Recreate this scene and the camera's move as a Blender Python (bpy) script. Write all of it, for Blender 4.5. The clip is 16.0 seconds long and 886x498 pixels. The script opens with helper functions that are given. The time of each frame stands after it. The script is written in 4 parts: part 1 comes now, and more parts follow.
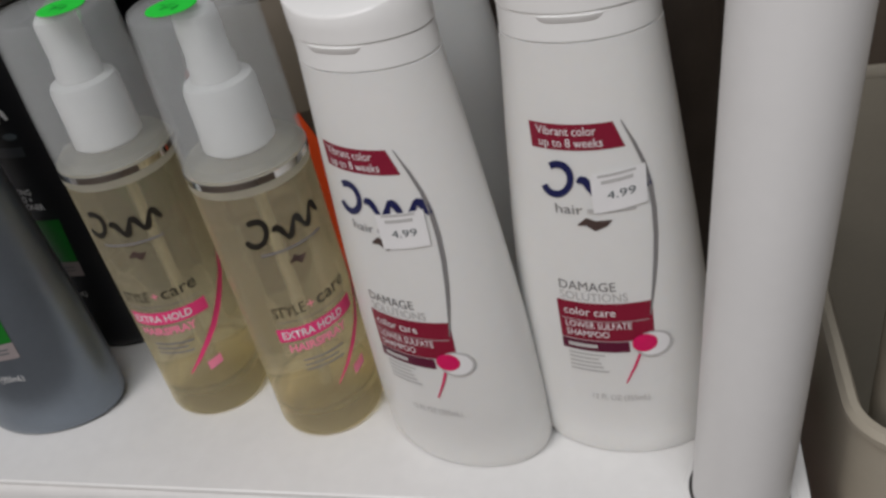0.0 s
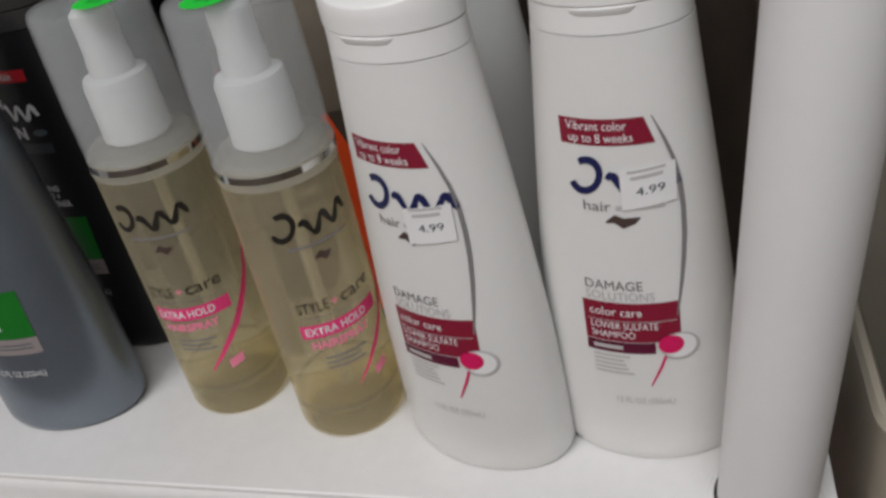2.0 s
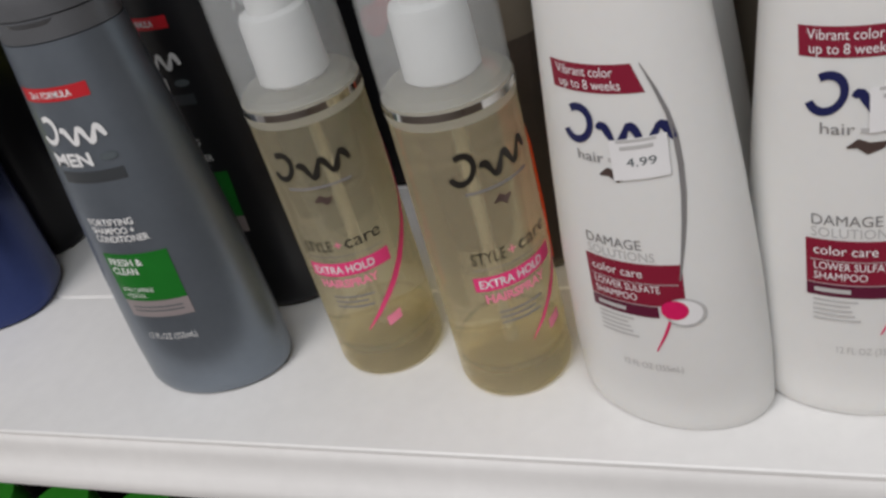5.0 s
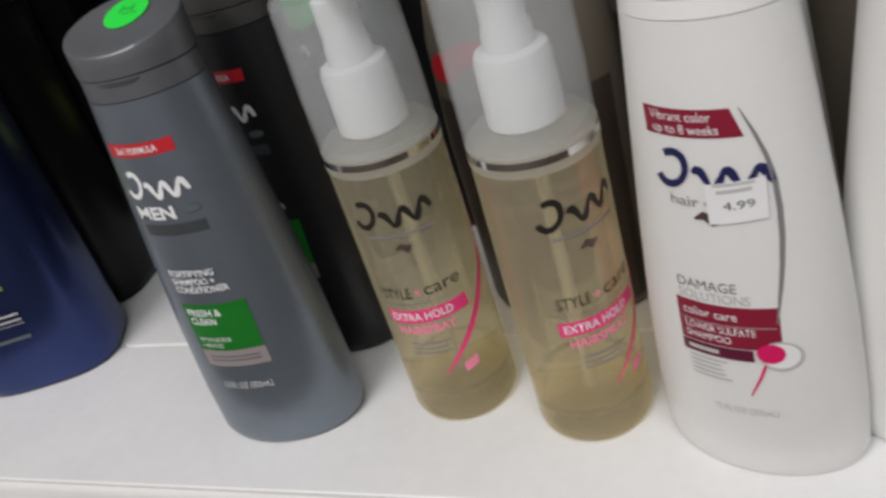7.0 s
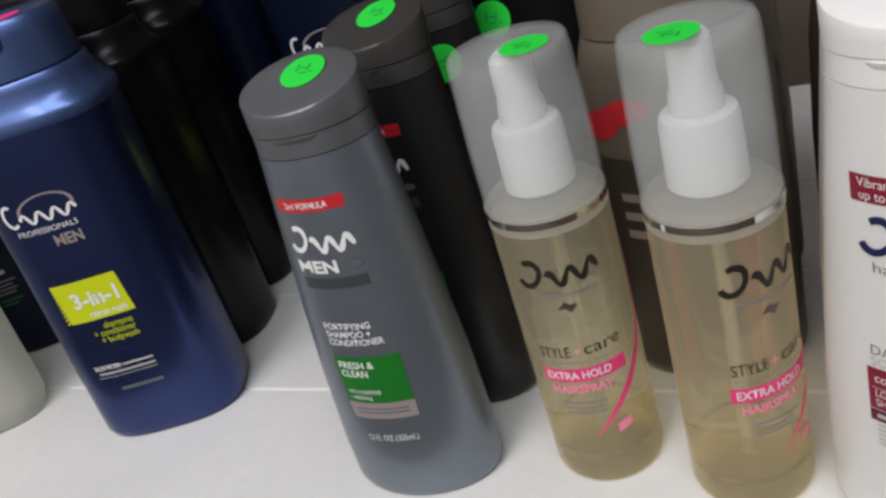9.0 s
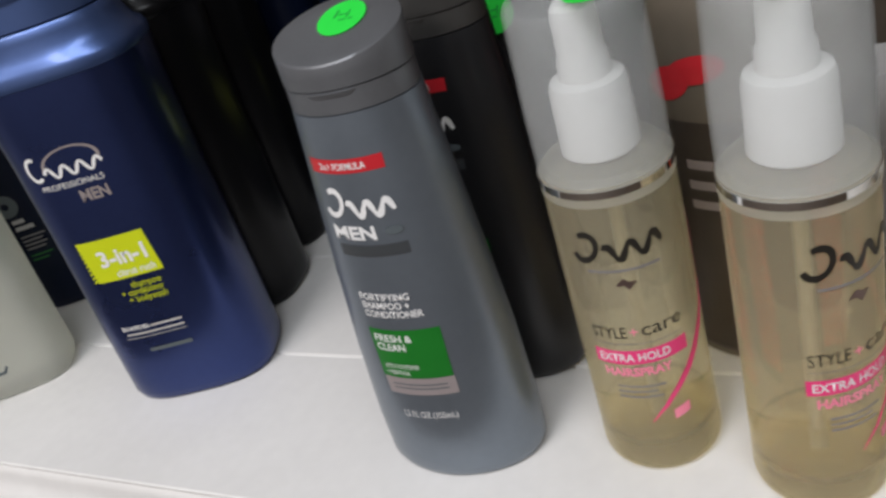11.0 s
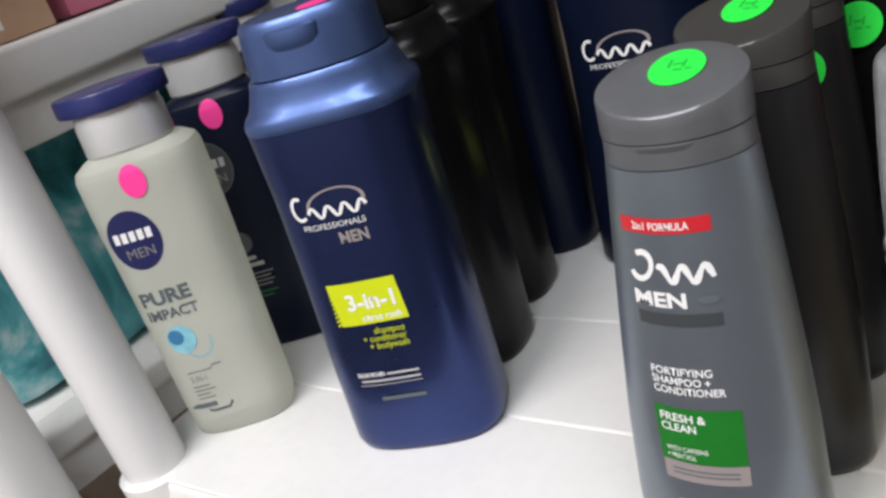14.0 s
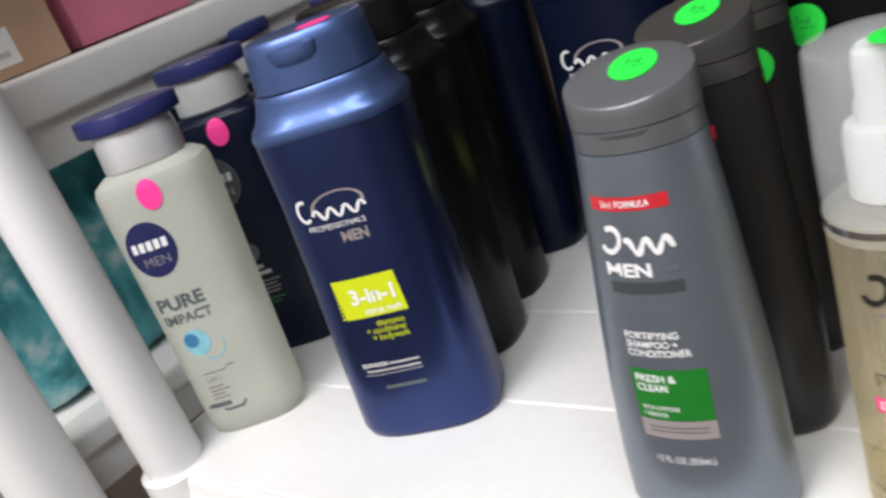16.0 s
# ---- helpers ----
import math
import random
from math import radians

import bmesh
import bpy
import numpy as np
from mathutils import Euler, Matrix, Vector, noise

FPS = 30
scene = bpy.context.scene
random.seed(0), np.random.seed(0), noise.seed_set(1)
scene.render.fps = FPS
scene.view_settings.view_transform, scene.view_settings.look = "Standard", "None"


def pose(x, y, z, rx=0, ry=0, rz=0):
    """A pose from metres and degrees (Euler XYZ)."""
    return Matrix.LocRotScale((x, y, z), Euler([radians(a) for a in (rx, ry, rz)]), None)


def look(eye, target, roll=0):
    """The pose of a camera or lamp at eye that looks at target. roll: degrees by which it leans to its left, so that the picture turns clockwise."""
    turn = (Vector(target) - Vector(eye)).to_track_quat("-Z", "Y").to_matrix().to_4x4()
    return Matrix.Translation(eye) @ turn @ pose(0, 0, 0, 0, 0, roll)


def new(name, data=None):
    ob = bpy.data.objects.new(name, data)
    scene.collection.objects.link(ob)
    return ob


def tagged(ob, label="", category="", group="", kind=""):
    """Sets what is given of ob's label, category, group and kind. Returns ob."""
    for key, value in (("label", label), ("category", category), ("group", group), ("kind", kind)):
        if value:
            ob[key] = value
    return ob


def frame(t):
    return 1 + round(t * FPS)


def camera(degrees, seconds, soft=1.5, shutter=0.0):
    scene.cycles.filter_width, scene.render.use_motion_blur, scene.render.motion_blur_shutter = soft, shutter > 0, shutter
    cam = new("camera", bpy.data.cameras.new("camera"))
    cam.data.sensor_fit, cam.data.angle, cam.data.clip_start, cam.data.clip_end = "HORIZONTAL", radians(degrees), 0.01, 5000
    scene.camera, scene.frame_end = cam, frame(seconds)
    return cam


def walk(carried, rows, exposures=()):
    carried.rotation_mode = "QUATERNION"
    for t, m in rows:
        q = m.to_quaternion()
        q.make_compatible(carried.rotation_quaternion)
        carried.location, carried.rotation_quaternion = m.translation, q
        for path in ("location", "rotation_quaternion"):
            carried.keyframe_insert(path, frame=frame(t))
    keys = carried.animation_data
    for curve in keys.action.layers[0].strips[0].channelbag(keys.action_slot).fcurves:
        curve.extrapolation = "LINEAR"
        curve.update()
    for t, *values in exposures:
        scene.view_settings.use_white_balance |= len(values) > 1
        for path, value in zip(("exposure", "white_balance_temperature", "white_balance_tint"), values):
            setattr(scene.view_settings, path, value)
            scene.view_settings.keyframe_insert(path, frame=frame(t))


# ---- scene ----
cam = camera(55.26, 16.0, soft=2.8, shutter=0.5)
ROWS = [
    (0.0, (0.2231, -0.2797, 0.2927), (0.1237, 0.0299, 0.0598), -12.50),
    (0.5, (0.2235, -0.2744, 0.2929), (0.1220, 0.0382, 0.0649), -12.42),
    (1.0, (0.2216, -0.2753, 0.2930), (0.1235, 0.0464, 0.0765), -11.37),
    (1.5, (0.2205, -0.2798, 0.2892), (0.1203, 0.0403, 0.0714), -11.39),
    (2.0, (0.2192, -0.2856, 0.2851), (0.1126, 0.0289, 0.0621), -11.97),
    (2.5, (0.2041, -0.2895, 0.2842), (0.0998, 0.0182, 0.0509), -12.10),
    (3.0, (0.1905, -0.2896, 0.2763), (0.0774, 0.0133, 0.0408), -13.11),
    (3.5, (0.1787, -0.2860, 0.2729), (0.0566, 0.0127, 0.0365), -14.33),
    (4.0, (0.1730, -0.2803, 0.2713), (0.0419, 0.0158, 0.0365), -15.64),
    (6.5, (0.1554, -0.2786, 0.2727), (0.0166, 0.0262, 0.0541), -17.44),
    (7.0, (0.1461, -0.2809, 0.2800), (-0.0006, 0.0240, 0.0668), -18.48),
    (7.5, (0.1256, -0.2857, 0.2876), (-0.0281, 0.0216, 0.0826), -18.98),
    (8.0, (0.1170, -0.2897, 0.2950), (-0.0476, 0.0177, 0.0991), -19.53),
    (8.5, (0.1099, -0.2893, 0.3000), (-0.0580, 0.0189, 0.1081), -19.17),
    (11.0, (0.0897, -0.2637, 0.2902), (-0.1413, 0.0978, 0.0333), -19.52),
    (11.5, (0.0674, -0.2634, 0.2886), (-0.1892, 0.1029, 0.0651), -19.37),
    (12.0, (0.0284, -0.2652, 0.3047), (-0.2463, 0.0986, 0.0995), -18.77),
    (12.5, (0.0245, -0.2672, 0.2999), (-0.2658, 0.0863, 0.0979), -18.38),
    (13.0, (0.0264, -0.2701, 0.2986), (-0.2671, 0.0791, 0.0938), -18.32),
    (13.5, (0.0282, -0.2715, 0.2981), (-0.2695, 0.0747, 0.0943), -18.52),
    (14.0, (0.0287, -0.2734, 0.2966), (-0.2739, 0.0696, 0.0946), -19.08),
    (14.5, (0.0284, -0.2774, 0.2962), (-0.2785, 0.0624, 0.0954), -19.84),
    (15.0, (0.0293, -0.2808, 0.2957), (-0.2833, 0.0566, 0.0996), -20.71),
    (15.5, (0.0321, -0.2887, 0.2960), (-0.2842, 0.0502, 0.1086), -21.30),
    (16.0, (0.0545, -0.3059, 0.2972), (-0.2482, 0.0438, 0.1072), -20.88),
]
walk(cam, [(t, look(eye, target, roll)) for t, eye, target, roll in ROWS], exposures=[(0.0, -0.95), (4.0, -0.82), (8.5, -0.56), (11.0, -0.46), (12.0, -0.25), (16.0, 0.14)])

# ---- light: the shop's ceiling panels; the room is closed ----
world = bpy.data.worlds.new("world")
world.use_nodes = True
scene.world = world
world.node_tree.nodes["Background"].inputs[0].default_value = (0.5, 0.55, 0.6, 1)
world.node_tree.nodes["Background"].inputs[1].default_value = 0.05


def panel_lamp(x, y, z, sx, sy, watts, colour):
    data = bpy.data.lights.new("ceiling_lamp", "AREA")
    data.shape, data.size, data.size_y, data.energy, data.color = "RECTANGLE", sx, sy, watts, colour
    ob = new("ceiling_lamp", data)
    ob.matrix_world = pose(x, y, z)
    return ob


COOL, WARM = (0.915, 0.95, 1.0), (0.99, 0.935, 0.92)
panel_lamp(0.28, -0.85, 1.49, 1.2, 0.6, 27, COOL)
panel_lamp(-0.55, -1.55, 1.49, 1.2, 0.6, 52, WARM)


# ---- materials ----
def mat(name, colour, rough=0.45, metal=0.0, vary=0.08, scale=30.0, bump=0.0, bump_scale=400.0, spec=0.5,
        transmit=0.0, ior=1.45, coat=0.0, alpha=1.0, sub=0.0):
    m = bpy.data.materials.new(name)
    m.use_nodes = True
    nt = m.node_tree
    p = nt.nodes["Principled BSDF"]
    p.inputs["Roughness"].default_value = rough
    p.inputs["Metallic"].default_value = metal
    p.inputs["Specular IOR Level"].default_value = spec
    p.inputs["Transmission Weight"].default_value = transmit
    p.inputs["IOR"].default_value = ior
    p.inputs["Coat Weight"].default_value = coat
    p.inputs["Alpha"].default_value = alpha
    if sub:
        p.inputs["Subsurface Weight"].default_value = sub
        p.inputs["Subsurface Radius"].default_value = (0.006, 0.005, 0.004)
        p.inputs["Subsurface Scale"].default_value = 1.0
    p.inputs["Base Color"].default_value = (*colour, 1)
    tc = nt.nodes.new("ShaderNodeTexCoord")
    if vary:
        n1 = nt.nodes.new("ShaderNodeTexNoise")
        n1.inputs["Scale"].default_value, n1.inputs["Detail"].default_value = scale, 6
        nt.links.new(tc.outputs["Object"], n1.inputs["Vector"])
        n2 = nt.nodes.new("ShaderNodeTexNoise")
        n2.inputs["Scale"].default_value, n2.inputs["Detail"].default_value = scale * 14, 3
        nt.links.new(tc.outputs["Object"], n2.inputs["Vector"])
        add = nt.nodes.new("ShaderNodeMath")
        add.operation = "MULTIPLY_ADD"
        add.inputs[1].default_value, add.inputs[2].default_value = 0.35, 0.0
        nt.links.new(n2.outputs["Fac"], add.inputs[0])
        tot = nt.nodes.new("ShaderNodeMath")
        nt.links.new(n1.outputs["Fac"], tot.inputs[0])
        nt.links.new(add.outputs[0], tot.inputs[1])
        ramp = nt.nodes.new("ShaderNodeValToRGB")
        e = ramp.color_ramp.elements
        e[0].position, e[1].position = 0.42, 0.95
        e[0].color = (*[c * (1 - vary) for c in colour], 1)
        e[1].color = (*[min(1, c * (1 + vary * 0.6)) for c in colour], 1)
        nt.links.new(tot.outputs[0], ramp.inputs[0])
        nt.links.new(ramp.outputs[0], p.inputs["Base Color"])
        rr = nt.nodes.new("ShaderNodeMapRange")
        rr.inputs["To Min"].default_value, rr.inputs["To Max"].default_value = max(0, rough - 0.07), min(1, rough + 0.07)
        nt.links.new(n1.outputs["Fac"], rr.inputs["Value"])
        nt.links.new(rr.outputs[0], p.inputs["Roughness"])
    if bump:
        nb = nt.nodes.new("ShaderNodeTexNoise")
        nb.inputs["Scale"].default_value, nb.inputs["Detail"].default_value = bump_scale, 4
        nt.links.new(tc.outputs["Object"], nb.inputs["Vector"])
        bp = nt.nodes.new("ShaderNodeBump")
        bp.inputs["Strength"].default_value, bp.inputs["Distance"].default_value = bump, 0.0006
        nt.links.new(nb.outputs["Fac"], bp.inputs["Height"])
        nt.links.new(bp.outputs[0], p.inputs["Normal"])
    return m


def frosted(name, colour, clear, rough=0.35):
    """Milky see-through plastic: part clear, part scattering, with a soft gloss."""
    m = bpy.data.materials.new(name)
    m.use_nodes = True
    nt = m.node_tree
    out, p = nt.nodes["Material Output"], nt.nodes["Principled BSDF"]
    p.inputs["Base Color"].default_value = (*colour, 1)
    p.inputs["Roughness"].default_value = rough
    tl = nt.nodes.new("ShaderNodeBsdfTranslucent")
    tl.inputs[0].default_value = (*colour, 1)
    mx = nt.nodes.new("ShaderNodeMixShader")
    mx.inputs[0].default_value = 0.5
    nt.links.new(p.outputs[0], mx.inputs[1])
    nt.links.new(tl.outputs[0], mx.inputs[2])
    tr = nt.nodes.new("ShaderNodeBsdfTransparent")
    tr.inputs[0].default_value = (0.95, 0.96, 0.96, 1)
    mix = nt.nodes.new("ShaderNodeMixShader")
    tc = nt.nodes.new("ShaderNodeTexCoord")
    no = nt.nodes.new("ShaderNodeTexNoise")
    no.inputs["Scale"].default_value = 60
    nt.links.new(tc.outputs["Object"], no.inputs["Vector"])
    mr = nt.nodes.new("ShaderNodeMapRange")
    mr.inputs["To Min"].default_value, mr.inputs["To Max"].default_value = clear - 0.05, clear + 0.05
    nt.links.new(no.outputs["Fac"], mr.inputs["Value"])
    nt.links.new(mr.outputs[0], mix.inputs[0])
    nt.links.new(mx.outputs[0], mix.inputs[1])
    nt.links.new(tr.outputs[0], mix.inputs[2])
    nt.links.new(mix.outputs[0], out.inputs[0])
    return m


def marbled(name, stops, scale, distort):
    """Swirled print in the colours of stops."""
    m = mat(name, (0.2, 0.4, 0.4), rough=0.35, vary=0)
    nt = m.node_tree
    tc, no = nt.nodes.new("ShaderNodeTexCoord"), nt.nodes.new("ShaderNodeTexNoise")
    no.inputs["Scale"].default_value, no.inputs["Detail"].default_value, no.inputs["Distortion"].default_value = scale, 5, distort
    ramp = nt.nodes.new("ShaderNodeValToRGB")
    while len(ramp.color_ramp.elements) < len(stops):
        ramp.color_ramp.elements.new(0.5)
    for e, (pos, col) in zip(ramp.color_ramp.elements, stops):
        e.position, e.color = pos, (*col, 1)
    nt.links.new(tc.outputs["Object"], no.inputs["Vector"])
    nt.links.new(no.outputs["Fac"], ramp.inputs[0])
    nt.links.new(ramp.outputs[0], nt.nodes["Principled BSDF"].inputs["Base Color"])
    return m


M_SHELF = mat("white_moulded_plastic", (0.765, 0.755, 0.74), rough=0.42, vary=0.08, scale=9, bump=0.12, bump_scale=900)
M_POST = mat("white_tube_plastic", (0.75, 0.745, 0.74), rough=0.4, vary=0.04, scale=12, bump=0.05)
M_BEIGE = mat("beige_plastic", (0.40, 0.36, 0.29), rough=0.45, vary=0.07, scale=15, bump=0.08)
M_WHITE_BOTTLE = mat("pearl_white_bottle_plastic", (0.75, 0.745, 0.725), rough=0.33, vary=0.03, scale=20, sub=0.15)
M_WHITE_CAP = mat("white_cap_plastic", (0.82, 0.815, 0.80), rough=0.3, vary=0.03, scale=25)
M_PUMP = mat("white_pump_plastic", (0.86, 0.84, 0.83), rough=0.38, vary=0.03, scale=40)
M_GREY = mat("slate_grey_bottle_plastic", (0.195, 0.225, 0.262), rough=0.33, metal=0.62, spec=0.45, vary=0.1, scale=18, bump=0.03)
M_GREY_CAP = mat("metallic_grey_cap_plastic", (0.17, 0.177, 0.19), rough=0.42, metal=0.55, vary=0.1, scale=40, bump=0.08)
# darkened copies of the two greys: the rear row's shade put into colour
M_GREY_SHADED = mat("slate_grey_bottle_plastic_shaded", (0.018, 0.018, 0.020), rough=0.34, metal=0.2, vary=0.15, scale=18, bump=0.03)
M_GREY_CAP_SHADED = mat("metallic_grey_cap_plastic_shaded", (0.065, 0.063, 0.060), rough=0.38, metal=0.4, vary=0.1, scale=40, bump=0.06)
M_NAVY = mat("pearly_navy_bottle_plastic", (0.036, 0.054, 0.165), rough=0.29, metal=0.85, vary=0.12, scale=16, coat=0.1)
M_NAVY_CAP = mat("glossy_navy_cap_plastic", (0.075, 0.125, 0.30), rough=0.36, metal=0.7, vary=0.12, scale=22, coat=0.2)
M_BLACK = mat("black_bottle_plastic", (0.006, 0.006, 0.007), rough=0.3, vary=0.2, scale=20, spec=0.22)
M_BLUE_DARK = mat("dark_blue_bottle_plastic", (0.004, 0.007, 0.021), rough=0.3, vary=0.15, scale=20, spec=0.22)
M_LID = mat("dark_blue_lid_plastic", (0.022, 0.028, 0.12), rough=0.3, vary=0.1, scale=30)
M_SILVER = mat("satin_silver_collar", (0.62, 0.62, 0.62), rough=0.36, metal=0.45, vary=0.06, scale=30)

def clear_fluid(name, tint, straight, haze, ior):
    """Clear coloured liquid in a thin wall: part bent light, part straight light, a little haze, with a sharp gloss."""
    m = mat(name, tint, rough=0.03, vary=0, transmit=1.0, ior=ior)
    nt = m.node_tree
    tr, tl, df = nt.nodes.new("ShaderNodeBsdfTransparent"), nt.nodes.new("ShaderNodeBsdfTranslucent"), nt.nodes.new("ShaderNodeBsdfDiffuse")
    for node in (tr, tl, df):
        node.inputs[0].default_value = (*tint, 1)
    fog, m1, m2 = (nt.nodes.new("ShaderNodeMixShader") for _ in range(3))
    fog.inputs[0].default_value = 0.5
    nt.links.new(tl.outputs[0], fog.inputs[1])
    nt.links.new(df.outputs[0], fog.inputs[2])
    m1.inputs[0].default_value, m2.inputs[0].default_value = straight, haze
    nt.links.new(nt.nodes["Principled BSDF"].outputs[0], m1.inputs[1])
    nt.links.new(tr.outputs[0], m1.inputs[2])
    nt.links.new(m1.outputs[0], m2.inputs[1])
    nt.links.new(fog.outputs[0], m2.inputs[2])
    nt.links.new(m2.outputs[0], nt.nodes["Material Output"].inputs[0])
    return m


M_LIQUID = clear_fluid("pale_amber_liquid", (1.0, 0.935, 0.72), 0.50, 0.24, 1.33)
M_BASE = clear_fluid("thick_amber_glass", (0.97, 0.92, 0.74), 0.30, 0.03, 1.33)
M_GEL = clear_fluid("milky_green_gel_plastic", (0.98, 0.99, 0.90), 0.15, 0.62, 1.33)
M_OVERCAP = frosted("frosted_overcap_plastic", (0.95, 0.97, 0.98), 0.80)
M_SHOULDER = frosted("frosted_shoulder_plastic", (0.75, 0.73, 0.66), 0.6)
M_CHROME = mat("chrome_foil", (0.85, 0.85, 0.85), rough=0.08, metal=1.0, vary=0)
M_TUBE = frosted("dip_tube_plastic", (0.85, 0.83, 0.75), 0.5)
M_GREEN_DOT = mat("fluorescent_green_paper", (0.02, 0.72, 0.06), rough=0.6, vary=0.06, scale=120)
M_PINK_DOT = mat("fluorescent_pink_paper", (0.95, 0.05, 0.32), rough=0.6, vary=0.06, scale=120)
M_YELLOW_DOT = mat("yellow_paper", (0.9, 0.68, 0.02), rough=0.6, vary=0.06, scale=120)
M_PEN = mat("pen_ink", (0.02, 0.03, 0.03), rough=0.5, vary=0)
M_PAPER = mat("white_sticker_paper", (0.80, 0.79, 0.79), rough=0.55, vary=0.03, scale=80)
M_MAROON = mat("maroon_print", (0.24, 0.012, 0.035), rough=0.35, vary=0.06, scale=60)
M_WINE = mat("wine_print", (0.11, 0.01, 0.035), rough=0.35, vary=0.06, scale=60)
M_RED = mat("red_print", (0.55, 0.02, 0.03), rough=0.35, vary=0.05, scale=60)
M_NAVY_INK = mat("navy_print", (0.015, 0.018, 0.085), rough=0.35, vary=0)
M_GREY_INK = mat("grey_print", (0.22, 0.21, 0.21), rough=0.4, vary=0)
M_PALE_INK = mat("pale_grey_print", (0.50, 0.49, 0.48), rough=0.4, vary=0)
M_BLACK_INK = mat("black_print", (0.02, 0.018, 0.015), rough=0.35, vary=0)
M_WHITE_INK = mat("white_print", (0.80, 0.80, 0.80), rough=0.4, vary=0)
M_PINK_INK = mat("hot_pink_print", (0.85, 0.05, 0.22), rough=0.35, vary=0)
M_PINK_PALE = mat("pink_print", (0.90, 0.25, 0.38), rough=0.35, vary=0)
M_MAGENTA = mat("magenta_print", (0.70, 0.012, 0.12), rough=0.35, vary=0.1, scale=200)
M_GREEN_INK = mat("green_print", (0.01, 0.17, 0.018), rough=0.35, vary=0.1, scale=80)
M_LIME = mat("lime_print", (0.60, 0.68, 0.01), rough=0.4, vary=0.05, scale=80)
M_BRONZE = mat("dark_bronze_print", (0.16, 0.11, 0.10), rough=0.3, metal=0.6, vary=0)
M_MAUVE = mat("mauve_grey_print", (0.30, 0.26, 0.26), rough=0.35, vary=0.05)
M_CYAN = mat("light_blue_print", (0.25, 0.55, 0.65), rough=0.3, vary=0.25, scale=150)
M_DEEP_BLUE = mat("deep_blue_print", (0.05, 0.20, 0.38), rough=0.3, vary=0.2, scale=150)
M_SLATE_INK = mat("slate_print", (0.10, 0.12, 0.13), rough=0.35, vary=0)
M_DARK_GREY_INK = mat("dark_grey_print", (0.05, 0.055, 0.06), rough=0.35, vary=0)
M_TAUPE = mat("taupe_bottle_plastic", (0.135, 0.112, 0.085), rough=0.42, vary=0.08, scale=18)
M_ORANGE = mat("orange_red_print", (0.75, 0.07, 0.01), rough=0.35, vary=0.1, scale=40)
# label print; also stands in for shade on two lotion bottles
M_BROWN_LABEL_SHADE = mat("dark_brown_print_and_shade", (0.05, 0.038, 0.03), rough=0.4, vary=0.2, scale=50)
M_GAP = mat("dark_gap", (0.03, 0.028, 0.026), rough=0.8, vary=0.2)
M_WALL = mat("painted_wall", (0.58, 0.57, 0.56), rough=0.8, vary=0.06, scale=3, bump=0.1, bump_scale=60)
M_BACK = mat("brown_hardboard", (0.13, 0.10, 0.075), rough=0.7, vary=0.2, scale=8, bump=0.15, bump_scale=120)
M_CEIL = mat("ceiling_tile", (0.72, 0.72, 0.70), rough=0.9, vary=0.05, scale=4, bump=0.2, bump_scale=80)
M_FLOOR = mat("worn_floor", (0.10, 0.08, 0.065), rough=0.5, vary=0.2, scale=5, bump=0.1)
M_FRAME = mat("white_painted_metal", (0.75, 0.75, 0.75), rough=0.4, vary=0.03)
M_TEAL = marbled("teal_swirl_film", [(0.28, (0.012, 0.085, 0.10)), (0.43, (0.04, 0.24, 0.28)), (0.54, (0.12, 0.45, 0.50)), (0.66, (0.55, 0.72, 0.74))], 9, 2.2)
M_GREEN_CAP = mat("green_cap_plastic", (0.03, 0.26, 0.02), rough=0.35, vary=0.1, scale=30)
M_BLUE_CAP = mat("blue_cap_plastic", (0.05, 0.14, 0.55), rough=0.35, vary=0.1, scale=30)
M_SKY_CAP = mat("light_blue_plastic", (0.05, 0.32, 0.62), rough=0.35, vary=0.1, scale=30)
M_KRAFT = mat("tan_cardboard", (0.50, 0.33, 0.22), rough=0.7, vary=0.12, scale=20, bump=0.1)
M_ROSE = mat("pink_carton", (0.62, 0.18, 0.28), rough=0.5, vary=0.12, scale=20)


# ---- mesh helpers ----
SHEAR = [0.0, 0.0]  # how far a bottle stands out of true, per metre of height


def obj(name, bm, material, smooth=35):
    if SHEAR[0] or SHEAR[1]:
        for v in bm.verts:
            v.co.x, v.co.y = v.co.x + SHEAR[0] * v.co.z, v.co.y + SHEAR[1] * v.co.z
    me = bpy.data.meshes.new(name)
    bmesh.ops.recalc_face_normals(bm, faces=bm.faces)
    bm.to_mesh(me)
    bm.free()
    if smooth:
        me.shade_smooth()
        me.set_sharp_from_angle(angle=radians(smooth))
    me.materials.append(material)
    return new(name, me)


def part(name, bm, material, parent, label="", smooth=35):
    ob = obj(name, bm, material, smooth)
    ob.parent = parent
    return tagged(ob, label)


def thing(name, label, category, m, group="", kind=""):
    ob = new(name)
    ob.empty_display_size = 0.02
    ob.matrix_world = m
    return tagged(ob, label, category, group, kind)


def ring_points(a, b, n, seg):
    pts = []
    for k in range(seg):
        t = 2 * math.pi * k / seg
        c, s = math.cos(t), math.sin(t)
        pts.append((a * math.copysign(abs(c) ** (2 / n), c), b * math.copysign(abs(s) ** (2 / n), s)))
    return pts


